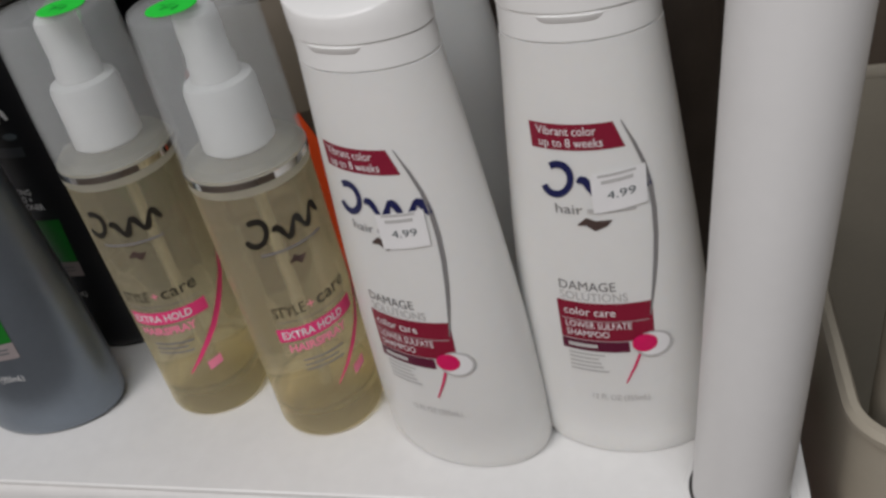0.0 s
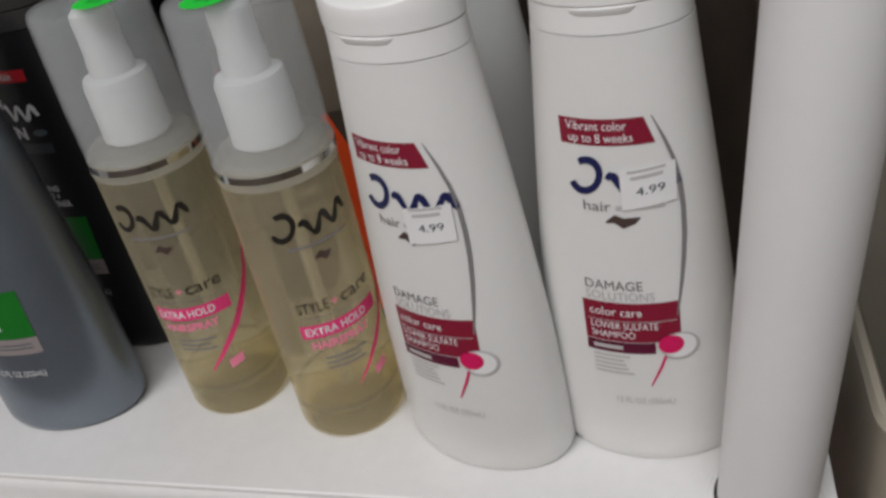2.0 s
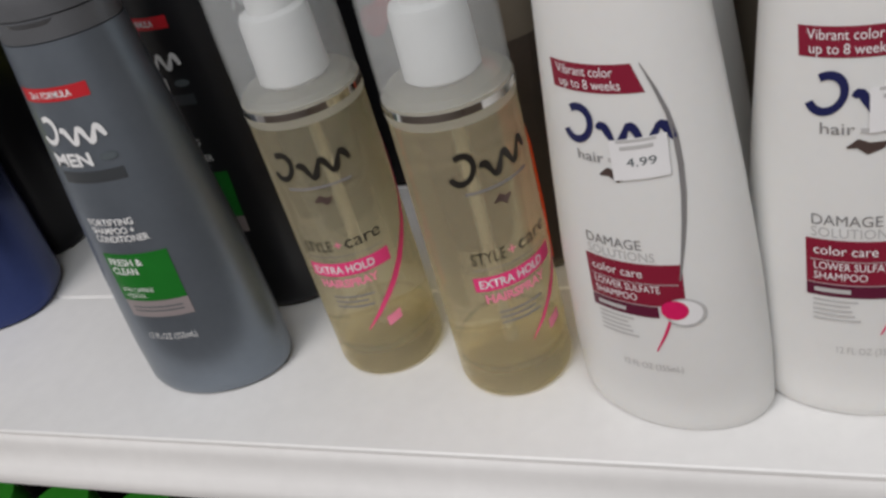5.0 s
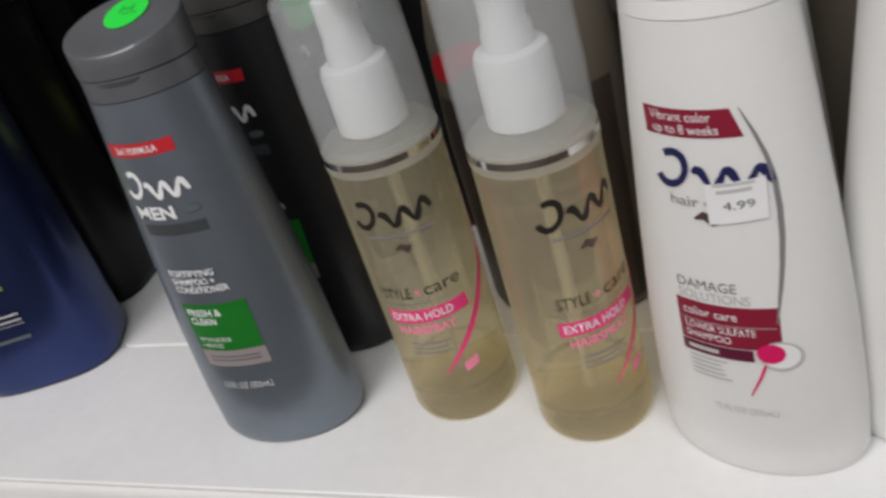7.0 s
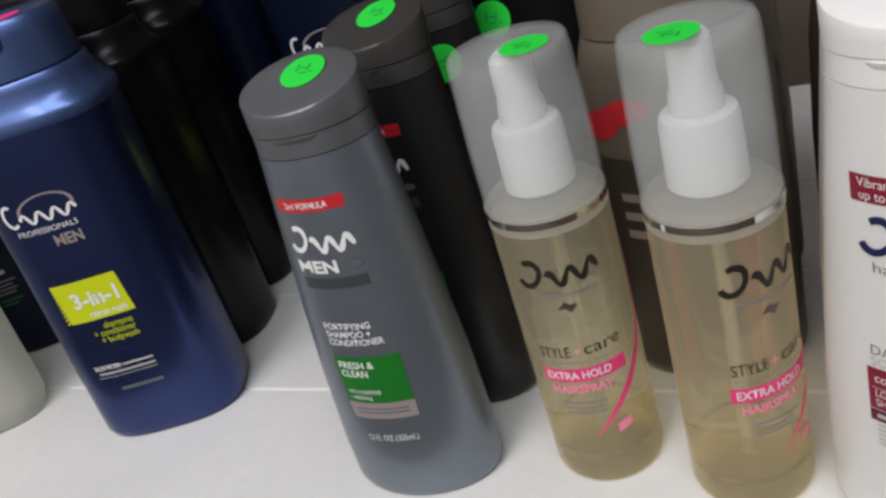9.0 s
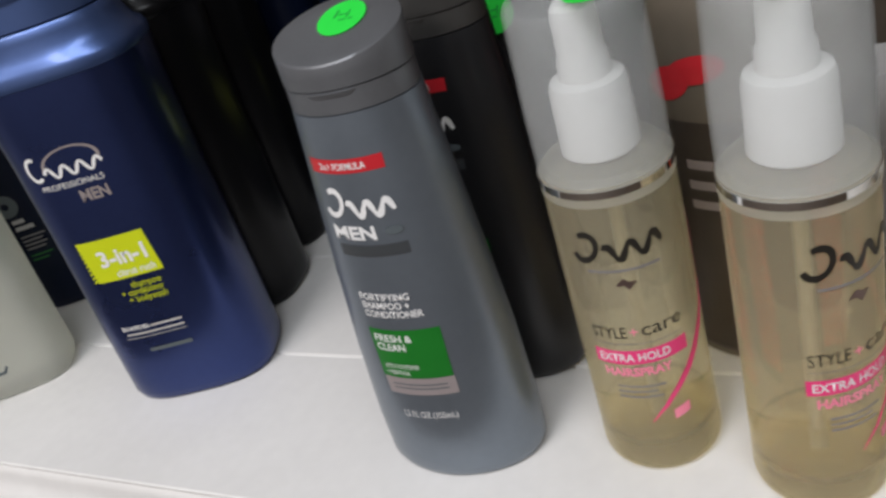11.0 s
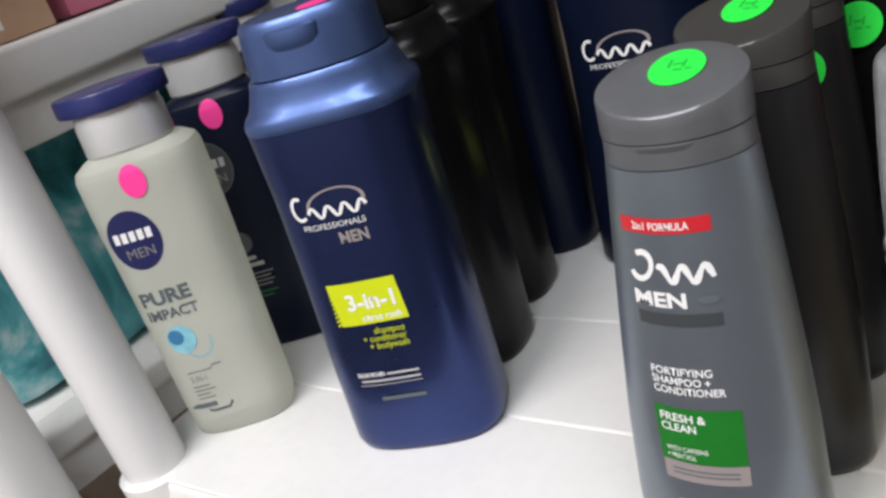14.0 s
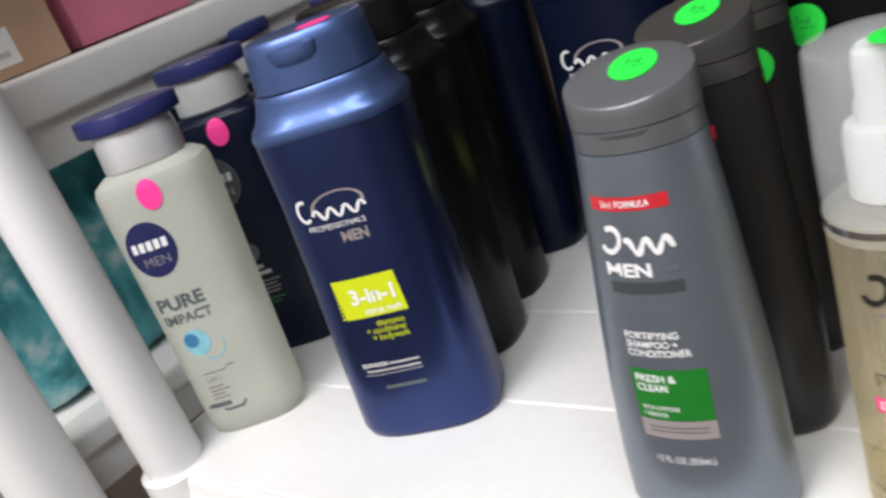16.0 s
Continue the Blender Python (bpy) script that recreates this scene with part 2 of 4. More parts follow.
def loft(rings, seg=48, close=True, lift=None):
    """Skin over oval rings (z, a, b, n[, cx, cy]); lift(x, y, z) may shift a ring point's height."""
    bm = bmesh.new()
    rows = []
    for r in rings:
        z, a, b, n = r[:4]
        cx, cy = (r[4], r[5]) if len(r) > 4 else (0, 0)
        row = []
        for x, y in ring_points(a, b, n, seg):
            zz = z + (lift(x, y, z) if lift else 0)
            row.append(bm.verts.new((cx + x, cy + y, zz)))
        rows.append(row)
    for r0, r1 in zip(rows, rows[1:]):
        for k in range(seg):
            bm.faces.new((r0[k], r0[(k + 1) % seg], r1[(k + 1) % seg], r1[k]))
    if close:
        bm.faces.new(list(reversed(rows[0])))
        bm.faces.new(rows[-1])
    return bm


def profile(keys):
    """A smooth (a, b) at any height from keys (z, a, b)."""
    def at(z):
        if z <= keys[0][0]:
            return keys[0][1:3]
        for (z0, a0, b0), (z1, a1, b1) in zip(keys, keys[1:]):
            if z <= z1:
                f = (z - z0) / (z1 - z0)
                return a0 + (a1 - a0) * f, b0 + (b1 - b0) * f
        return keys[-1][1:3]
    return at


def body_rings(keys, n, steps=4):
    at, out = profile(keys), []
    for (z0, *_), (z1, *_) in zip(keys, keys[1:]):
        for k in range(steps):
            z = z0 + (z1 - z0) * k / steps
            out.append((z, *at(z), n))
    out.append((keys[-1][0], *keys[-1][1:3], n))
    return out


def tube(r0, r1, z0, z1, seg=40, bevel=0.002):
    return loft([(z0, r0 - bevel, r0 - bevel, 2), (z0 + bevel, r0, r0, 2), (z1 - bevel, r1, r1, 2), (z1, r1 - bevel, r1 - bevel, 2)], seg)


def shell(rings, thick, seg=48, top=True):
    """An open-bottomed cap of that wall thickness."""
    inner = [(z - (thick if k == len(rings) - 1 else 0), a - thick, b - thick, n) for k, (z, a, b, n) in enumerate(rings)]
    seq = list(rings) + list(reversed(inner))
    if top:
        outer = loft(rings, seg, False)
        bm2 = loft(inner, seg, False)
        for bm in (outer, bm2):
            bm.verts.ensure_lookup_table()
        outer.faces.new([outer.verts[len(outer.verts) - seg + k] for k in range(seg)])
        bm2.faces.new([bm2.verts[len(bm2.verts) - seg + k] for k in range(seg)])
        me = bpy.data.meshes.new("tmp")
        bm2.to_mesh(me)
        bm2.free()
        outer.from_mesh(me)
        bpy.data.meshes.remove(me)
        outer.verts.ensure_lookup_table()
        half = len(outer.verts) // 2
        for k in range(seg):
            outer.faces.new((outer.verts[k], outer.verts[half + k], outer.verts[half + (k + 1) % seg], outer.verts[(k + 1) % seg]))
        return outer
    return loft(seq, seg, False)


def box(x0, x1, y0, y1, z0, z1, bevel=0.0, segments=2):
    bm = bmesh.new()
    bmesh.ops.create_cube(bm, size=1)
    for v in bm.verts:
        v.co = Vector((x0 + (v.co.x + 0.5) * (x1 - x0), y0 + (v.co.y + 0.5) * (y1 - y0), z0 + (v.co.z + 0.5) * (z1 - z0)))
    if bevel:
        bmesh.ops.bevel(bm, geom=bm.edges[:], offset=bevel, segments=segments, affect="EDGES", profile=0.5)
    return bm


# ---- printing on curved surfaces ----
def oval_face(keys, n, cap=0.97):
    at = profile(keys)

    def place(s, z, off):
        a, b = at(z)
        t = max(-cap, min(cap, s / a))
        return Vector((t * a, -b * (1 - abs(t) ** n) ** (1 / n) - off, z))
    return place


def round_face(keys, turn=0.0):
    at = profile(keys)

    def place(s, z, off):
        r = at(z)[0] + off
        w = s / at(z)[0] + turn
        return Vector((r * math.sin(w), -r * math.cos(w), z))
    return place


class Press:
    """Lays flat artwork (s across, z up, in metres) on one thing's face."""

    def __init__(self, parent, place):
        self.parent, self.place = parent, place

    def put(self, name, bm, material, layer, label=""):
        for v in bm.verts:
            v.co = self.place(v.co.x, v.co.y, 0.00025 + 0.00018 * layer)
        return part(name, bm, material, self.parent, label, 0)

    def rect(self, name, s0, s1, z0, z1, material, layer=0, slant=0.0, cut=0.0, label="", tilt=0.0):
        bm, nx, nz = bmesh.new(), max(2, int((s1 - s0) / 0.002)), max(2, int((z1 - z0) / 0.002))
        g = [[bm.verts.new((s0 + (s1 - s0) * i / nx + slant * (j / nz) + (cut * (1 - j / nz) * i / nx), z0 + (z1 - z0) * j / nz + tilt * i / nx, 0)) for j in range(nz + 1)] for i in range(nx + 1)]
        for i in range(nx):
            for j in range(nz):
                bm.faces.new((g[i][j], g[i + 1][j], g[i + 1][j + 1], g[i][j + 1]))
        return self.put(name, bm, material, layer, label)

    def oval(self, name, s, z, a, b, material, layer=0, inner=0.0, lean=0.0, label="", seg=28, arc=(0, 360)):
        bm = bmesh.new()
        rows = []
        steps = 5
        full = arc[1] - arc[0] >= 360
        count = seg if full else seg + 1
        for q in range(steps + 1):
            f = inner + (1 - inner) * q / steps
            row = []
            for k in range(count):
                t = radians(arc[0] + (arc[1] - arc[0]) * k / seg)
                x, y = a * f * math.cos(t), b * f * math.sin(t)
                row.append(bm.verts.new((s + x + lean * y, z + y, 0)))
            rows.append(row)
        for r0, r1 in zip(rows, rows[1:]):
            for k in range(seg if full else seg):
                bm.faces.new((r0[k], r0[(k + 1) % count], r1[(k + 1) % count], r1[k]))
        bmesh.ops.remove_doubles(bm, verts=bm.verts[:], dist=1e-7)
        return self.put(name, bm, material, layer, label)

    def stroke(self, name, pts, width, material, layer=0, label=""):
        bm, rows = bmesh.new(), []
        for k, p in enumerate(pts):
            p0, p1 = Vector(pts[max(0, k - 1)][:2]), Vector(pts[min(len(pts) - 1, k + 1)][:2])
            d = (p1 - p0).normalized()
            w = width * (p[2] if len(p) > 2 else 1) / 2
            rows.append((bm.verts.new((p[0] - d.y * w, p[1] + d.x * w, 0)), bm.verts.new((p[0] + d.y * w, p[1] - d.x * w, 0))))
        for (a0, b0), (a1, b1) in zip(rows, rows[1:]):
            bm.faces.new((a0, b0, b1, a1))
        return self.put(name, bm, material, layer, label)

    def text(self, body, s, z, size, material, layer=1, wide=1.0, bold=0.0, slant=0.0, tilt=0.0, name="lettering", gap=1.0, lead=1.0, fit=None):
        cu = bpy.data.curves.new("text", "FONT")
        cu.body, cu.size, cu.shear, cu.offset, cu.space_character, cu.space_line = body, size, slant, bold, gap, lead
        cu.resolution_u = 3
        tmp = bpy.data.objects.new("text", cu)
        bm = bmesh.new()
        bm.from_mesh(tmp.to_mesh())
        tmp.to_mesh_clear()
        bpy.data.objects.remove(tmp)
        bpy.data.curves.remove(cu)
        if fit and bm.verts:
            wide = fit / max(v.co.x for v in bm.verts)
        for v in bm.verts:
            x = v.co.x * wide
            v.co = Vector((s + x, z + v.co.y + tilt * x, 0))
        return self.put(name, bm, material, layer)

    def bars(self, s, z, widths, height, step, material, layer=1, slant=0.0):
        """Lines of print too small to read."""
        for k, w in enumerate(widths):
            self.rect("print_line", s + slant * k, s + slant * k + w, z - step * k, z - step * k + height, material, layer)

    def script_mark(self, s, z, w, h, material, layer=1, tilt=0.0):
        """A brand's mark as plain shapes: one tall crescent and a waving ribbon."""
        self.oval("mark", s + w * 0.16, z + h * 0.5, w * 0.16, h * 0.5, material, layer, inner=0.62, lean=0.2, arc=(-150, 125))
        pts = []
        for k in range(37):
            f = k / 36
            pts.append((s + w * (0.36 + 0.62 * f), z + h * (0.30 + 0.24 * math.sin(2 * math.pi * 2.5 * f + 0.6)) + tilt * w * f, 0.55 + 0.45 * abs(math.sin(2 * math.pi * 2.5 * f))))
        self.stroke("mark", pts, h * 0.20, material, layer)


def dot(parent, centre, normal, radius, material, label, pen=True, ratio=1.0):
    """A round paper sticker with a scribbled price, on the surface at centre."""
    q = Vector(normal).normalized().to_track_quat("Z", "Y").to_matrix().to_4x4()
    m = Matrix.Translation(centre) @ q
    bm = bmesh.new()
    bmesh.ops.create_circle(bm, cap_ends=True, segments=32, radius=radius)
    r = bmesh.ops.extrude_face_region(bm, geom=bm.faces[:])
    for v in r["geom"]:
        if isinstance(v, bmesh.types.BMVert):
            v.co.z += 0.0002
    for v in bm.verts:
        v.co.x *= ratio
    bm.transform(m)
    ob = part("price_dot", bm, material, parent, label, 0)
    if pen:
        bm = bmesh.new()
        for x, y, w, h in ((-0.35, 0.1, 0.1, 0.45), (-0.15, 0.22, 0.35, 0.08), (-0.1, -0.1, 0.3, 0.08), (0.18, 0.05, 0.09, 0.4), (0.32, -0.1, 0.2, 0.08)):
            vs = [bm.verts.new((radius * (x + dx * w + 0.15 * dy * h), radius * (y + dy * h - 0.1), 0.0004)) for dx, dy in ((0, 0), (1, 0), (1, 1), (0, 1))]
            bm.faces.new(vs)
        bm.transform(m)
        part("pen_mark", bm, M_PEN if material is M_YELLOW_DOT else M_PEN_FAINT, ob, "", 0)
    return ob


M_PEN_FAINT = mat("faint_pen_ink", (0.015, 0.40, 0.05), rough=0.6, vary=0)


# ---- the room ----
def slab(name, label, category, bm, material):
    return tagged(obj(name, bm, material, 0), label, category, kind="structure")


slab("floor", "worn brown shop floor", "floor", box(-2.4, 1.4, -3.0, 0.6, -1.1, -1.0), M_FLOOR)
slab("ceiling", "pale tiled shop ceiling", "ceiling", box(-2.4, 1.4, -3.0, 0.6, 1.56, 1.62), M_CEIL)
slab("wall_north", "brown hardboard wall behind the shelves", "wall", box(-2.4, 1.4, 0.5, 0.6, -1.0, 1.56), M_BACK)
slab("wall_south", "pale painted shop wall", "wall", box(-2.4, 1.4, -3.0, -2.9, -1.0, 1.56), M_WALL)
slab("wall_west", "pale painted shop wall", "wall", box(-2.4, -2.3, -2.9, 0.5, -1.0, 1.56), M_WALL)
# added wall, dark so that right-hand faces get little bounce
slab("wall_east", "dark wall added to cut bounce light from the right", "wall", box(1.3, 1.4, -2.9, 0.5, -1.0, 1.56), M_BACK)


def ceiling_light(x, y):
    e = thing("ceiling_light", "white recessed ceiling light housing", "light", pose(x, y, 1.5), "ceiling lights")
    part("housing", box(-0.64, 0.64, -0.34, 0.34, 0.0, 0.06, 0.004), M_FRAME, e)
    return e


ceiling_light(0.28, -0.85)
ceiling_light(-0.55, -1.55)


# ---- the shelving ----
def shelf_board(parent, length, depth, name="shelf", thick=0.034, grooves=True):
    """A moulded shelf: rolled front lip, flat deck with shallow joints running along it. Front edge at y = 0, deck at z = 0."""
    sec = [(depth, -thick), (depth, 0.0)]
    if grooves:
        for g in (0.408, 0.307, 0.206, 0.105):
            if g < depth - 0.02:
                sec += [(g + 0.0014, 0.0), (g + 0.0007, -0.0016), (g - 0.0007, -0.0016), (g - 0.0014, 0.0)]
    sec += [(0.0022, 0.0), (0.0008, 0.0001), (0.0000, -0.0005), (-0.0002, -0.0022), (0.0006, -0.0030), (-0.0006, -0.0044), (-0.0017, -0.0075), (-0.0021, -0.010), (-0.0028, -0.013), (-0.0038, -0.0165),
            (-0.0058, -0.020), (-0.0085, -0.024), (-0.0098, -0.028), (-0.0092, -0.032), (-0.006, -0.034), (0.0, -thick)]
    bm = bmesh.new()
    ends = [[bm.verts.new((x, y, z)) for y, z in sec] for x in (-length / 2, length / 2)]
    for k in range(len(sec)):
        k2 = (k + 1) % len(sec)
        bm.faces.new((ends[0][k], ends[0][k2], ends[1][k2], ends[1][k]))
    for e in ends:
        bmesh.ops.triangulate(bm, faces=[bm.faces.new(e)])
    return part(name, bm, M_SHELF, parent, "", 40)


def post(parent, x, y, z0, z1, r=0.0245):
    ob = part("post", tube(r, r, z0, z1, 48), M_POST, parent)
    ob.location = (x, y, 0)
    return ob


def lug(parent, x, y, z, r=0.030, h=0.034, dark=True):
    ob = part("post_socket", tube(r, r, -h, 0.0005, 48, 0.002), M_SHELF, parent)
    ob.location = (x, y, z)
    if dark:
        g = part("socket_gap", loft([(0.0006, 0.0191, 0.0191, 2, -0.0003, 0.0004), (0.0009, 0.0191, 0.0191, 2, -0.0003, 0.0004)], 48), M_GAP, ob)
        g.location = (0, 0, 0)


FRONT = -0.067
unit = thing("shelving_unit", "white moulded plastic shelving unit with round tube posts", "shelf", pose(0, 0, 0))
XL, XR, PY = -0.468, 0.2505, -0.0570
R_POST = {XL: 0.0212, XR: 0.0182}
for z in (0.0, -0.33):
    b = shelf_board(unit, XR - XL + 0.052, 0.46)
    b.location = ((XL + XR) / 2, FRONT, z)
    for x in (XL, XR):
        lug(unit, x, PY, z, R_POST[x] + 0.005, dark=x > 0)
for x in (XL, XR):
    SHEAR[:] = (0.046 if x > 0 else 0.0), 0.0
    post(unit, x, PY, -0.99, 0.9, R_POST[x])
    post(unit, x, PY + 0.43, -0.99, 0.9, R_POST[x])


SHEAR[:] = 0.0, 0.0


# ---- shampoo and wash bottles of the first mould ----
MOULD_A = [(0.0, 0.0345, 0.0205), (0.0018, 0.0372, 0.0236), (0.006, 0.0390, 0.0250), (0.03, 0.0392, 0.0252), (0.07, 0.0374, 0.0242), (0.11, 0.0340, 0.0226),
           (0.15, 0.0300, 0.0210), (0.175, 0.0274, 0.0199), (0.1855, 0.0264, 0.0194)]
N_A = 1.95


def mould_a(name, label, category, m, body_mat, cap_mat, group):
    e = thing(name, label, category, m, group)
    part("body", loft(body_rings(MOULD_A, N_A), 56), body_mat, e)
    n = N_A
    part("collar", loft([(0.1857, 0.0256, 0.0189, n), (0.1861, 0.0262, 0.0194, n), (0.1880, 0.0261, 0.0193, n), (0.1945, 0.0258, 0.0191, n), (0.1948, 0.0250, 0.0184, n)], 56), cap_mat, e)
    # the lid: upright walls cut off by a sloping, slightly domed top with a crisp rim
    slope = 0.30
    lid = [(0.1949, 0.0255, 0.0189, n), (0.1953, 0.0261, 0.0195, n), (0.2000, 0.0261, 0.0195, n), (0.2036, 0.0260, 0.0195, n), (0.2043, 0.0257, 0.0192, n), (0.2046, 0.0249, 0.0185, n),
           (0.2052, 0.0180, 0.0132, 2.1), (0.2055, 0.0090, 0.0066, 2), (0.2056, 0.0015, 0.0010, 2)]
    tilt = lambda x, y, z: slope * (y + 0.0195) * min(1.0, max(0.0, (z - 0.2002) / 0.0034))
    c = part("cap", loft(lid, 64, lift=tilt), cap_mat, e, "slanting flip cap")
    # the thumb rest under the lid
    bm = loft([(0.1900, 0.0080, 0.0020, 2), (0.1915, 0.0105, 0.0032, 2), (0.1936, 0.0112, 0.0036, 2), (0.1942, 0.0095, 0.0026, 2)], 28)
    t = part("thumb_rest", bm, cap_mat, c)
    t.location = (0, -0.0161, 0.0006)
    return e


def cap_a_dot(e, material, label, shift=0.0, back=0.0030):
    dot(e, (shift, back, 0.2057 + 0.30 * (back + 0.0195) + 0.0002), (0.0, -0.29, 0.957), 0.0096, material, label)


def colour_shampoo(m, label, group, price=False, dot_on=False, sticker=(0.009, 0.118), printed=True):
    e = mould_a("shampoo_bottle", label, "bottle", m, M_WHITE_BOTTLE, M_WHITE_CAP, group)
    if not printed:
        return e
    p = Press(e, oval_face(MOULD_A, N_A))
    p.rect("banner", -0.0178, 0.0100, 0.1488, 0.1583, M_MAROON, 0, cut=0.0032, label="maroon printed banner")
    p.text("Vibrant color", -0.0155, 0.1543, 0.0046, M_WHITE_INK, 1, fit=0.0200)
    p.text("up to 8 weeks", -0.0152, 0.1500, 0.0046, M_WHITE_INK, 1, fit=0.0215)
    p.script_mark(-0.0165, 0.1300, 0.0370, 0.0148, M_NAVY_INK, 1)
    p.text("hair", -0.0128, 0.1240, 0.0056, M_GREY_INK, 1, fit=0.0100)
    p.rect("print_line", -0.0012, 0.0150, 0.1246, 0.1262, M_PALE_INK, 1)
    p.stroke("swoosh", [(0.0125, 0.1584, 0.2), (0.0160, 0.1495, 0.8), (0.0185, 0.1415, 1.0), (0.0200, 0.1334, 1.2), (0.0207, 0.1230, 1.3), (0.0207, 0.1124, 1.3), (0.0200, 0.1020, 1.2), (0.0190, 0.0927, 1.0), (0.0170, 0.0780, 0.4)], 0.0012, M_GREY_INK, 1)
    p.stroke("emblem", [(-0.0050, 0.1195, 0.2), (-0.0020, 0.1210, 1), (0.0010, 0.1192, 1.3), (0.0045, 0.1202, 0.8), (0.0068, 0.1214, 0.1)], 0.0032, M_BRONZE, 1)
    p.text("DAMAGE", -0.0157, 0.0905, 0.0058, M_GREY_INK, 1, fit=0.0212)
    p.text("SOLUTIONS", -0.0157, 0.0858, 0.0054, M_PALE_INK, 1, fit=0.0252)
    p.rect("panel", -0.0172, 0.0178, 0.0664, 0.0846, M_MAROON, 0, label="maroon printed panel")
    p.text("color care", -0.0150, 0.0788, 0.0054, M_WHITE_INK, 2, fit=0.0195)
    p.text("LOWER SULFATE", -0.0150, 0.0726, 0.0044, M_WHITE_INK, 2, fit=0.0250)
    p.text("SHAMPOO", -0.0150, 0.0684, 0.0044, M_WHITE_INK, 2, fit=0.0165)
    p.rect("print_line", -0.0160, 0.0165, 0.0762, 0.0765, M_PALE_INK, 2)
    p.rect("panel", -0.0172, 0.0085, 0.0610, 0.0662, M_WINE, 1)
    p.rect("print_line", -0.0148, -0.0035, 0.0628, 0.0646, M_PALE_INK, 2)
    p.bars(-0.0152, 0.0586, (0.0140, 0.0115, 0.0122, 0.0130, 0.0150), 0.0009, 0.0021, M_PALE_INK, 1)
    p.oval("emblem", 0.0172, 0.0642, 0.0068, 0.0064, M_PALE_INK, 3, inner=0.86, label="pale glassy ring print")
    p.oval("emblem", 0.0172, 0.0642, 0.0059, 0.0055, M_PAPER, 3)
    p.oval("emblem", 0.0142, 0.0654, 0.0046, 0.0043, M_MAGENTA, 4, label="magenta bead print")
    p.stroke("emblem", [(0.0125, 0.0612), (0.0100, 0.0540), (0.0060, 0.0450, 0.5)], 0.0010, M_MAGENTA, 2)
    p.text("12 FL OZ (355mL)", -0.0085, 0.0352, 0.0044, M_PALE_INK, 1, fit=0.0228)
    if price:
        s, z = sticker
        p.rect("price_sticker", s - 0.0085, s + 0.0095, z, z + 0.0148, M_PAPER, 3, tilt=0.0022, label="white paper price sticker")
        p.text("4.99", s - 0.0035, z + 0.0056, 0.0044, M_SLATE_INK, 4, tilt=0.12, fit=0.0095)
        p.rect("print_line", s - 0.005, s + 0.0055, z + 0.0115, z + 0.0128, M_PALE_INK, 4, tilt=0.0013)
        p.rect("print_line", s - 0.006, s + 0.0065, z + 0.0140, z + 0.0150, M_PALE_INK, 4, tilt=0.0013)
    if dot_on:
        cap_a_dot(e, M_YELLOW_DOT, "yellow round price sticker", 0.0, 0.0085)
    return e


def mens_wash(m, label, group, dot_on=True, dark=False):
    e = mould_a("mens_shampoo_bottle", label, "bottle", m, M_GREY_SHADED if dark else M_GREY, M_GREY_CAP_SHADED if dark else M_GREY_CAP, group)
    face = oval_face(MOULD_A, N_A)
    p = Press(e, lambda s, z, off: face(s - 0.0018, z, off))
    p.rect("banner", -0.0182, 0.0140, 0.1630, 0.1688, M_RED, 0, label="red printed banner")
    p.text("2in1 FORMULA", -0.0135, 0.1645, 0.0040, M_WHITE_INK, 1, bold=0.00006, fit=0.0205)
    p.script_mark(-0.0172, 0.1437, 0.0310, 0.0132, M_WHITE_INK, 1)
    p.text("MEN", -0.0172, 0.1343, 0.0082, M_WHITE_INK, 1, bold=0.0003, fit=0.0200)
    p.rect("print_block", -0.0165, 0.0142, 0.1262, 0.1315, M_DARK_GREY_INK, 0)
    p.oval("emblem", 0.0105, 0.1372, 0.0038, 0.0018, M_SLATE_INK, 1)
    for k, (word, w) in enumerate((("FORTIFYING", 0.0235), ("SHAMPOO +", 0.0225), ("CONDITIONER", 0.0275))):
        p.text(word, -0.0155, 0.1050 - 0.0043 * k, 0.0047, M_WHITE_INK, 1, bold=0.0001, fit=w)
    p.rect("panel", -0.0168, 0.0163, 0.0638, 0.0898, M_GREEN_INK, 0, label="green printed panel")
    p.text("FRESH &", -0.0150, 0.0836, 0.0052, M_WHITE_INK, 1, bold=0.0001, fit=0.0182)
    p.text("CLEAN", -0.0150, 0.0788, 0.0052, M_WHITE_INK, 1, bold=0.0001, fit=0.0140)
    p.text("WITH CAFFEINE", -0.0143, 0.0690, 0.0034, M_WHITE_INK, 1, fit=0.0168)
    p.text("+ MENTHOL", -0.0143, 0.0655, 0.0034, M_WHITE_INK, 1, fit=0.0118)
    p.rect("panel", -0.0164, 0.0166, 0.0542, 0.0636, M_MAUVE, 0, label="mauve grey printed strip")
    p.bars(-0.0130, 0.0598, (0.0260, 0.0260), 0.0007, 0.0022, M_SLATE_INK, 1)
    p.text("12 FL OZ (355mL)", -0.0131, 0.0408, 0.0050, M_WHITE_INK, 1, fit=0.0262)
    if dot_on:
        cap_a_dot(e, M_GREEN_DOT, "fluorescent green round price sticker", 0.0022)
    return e


SHEAR[:] = 0.044, 0.0
mens_wash(pose(-0.0905, -0.0155, 0, 0, 0, 5.0), "slate grey mens shampoo bottle with green dot on its cap", "grey mens bottles")
# the rear two take the darkened greys in place of shade
mens_wash(pose(-0.0854, 0.0496, 0, 0, 0, -8.9), "slate grey mens shampoo bottle behind the first, shade in its colour", "grey mens bottles", dark=True)
m3 = mens_wash(pose(-0.0884, 0.1146, 0, 0, 0, -1.9), "slate grey mens shampoo bottle deep in the shelf, shade in its colour", "grey mens bottles", False, True)
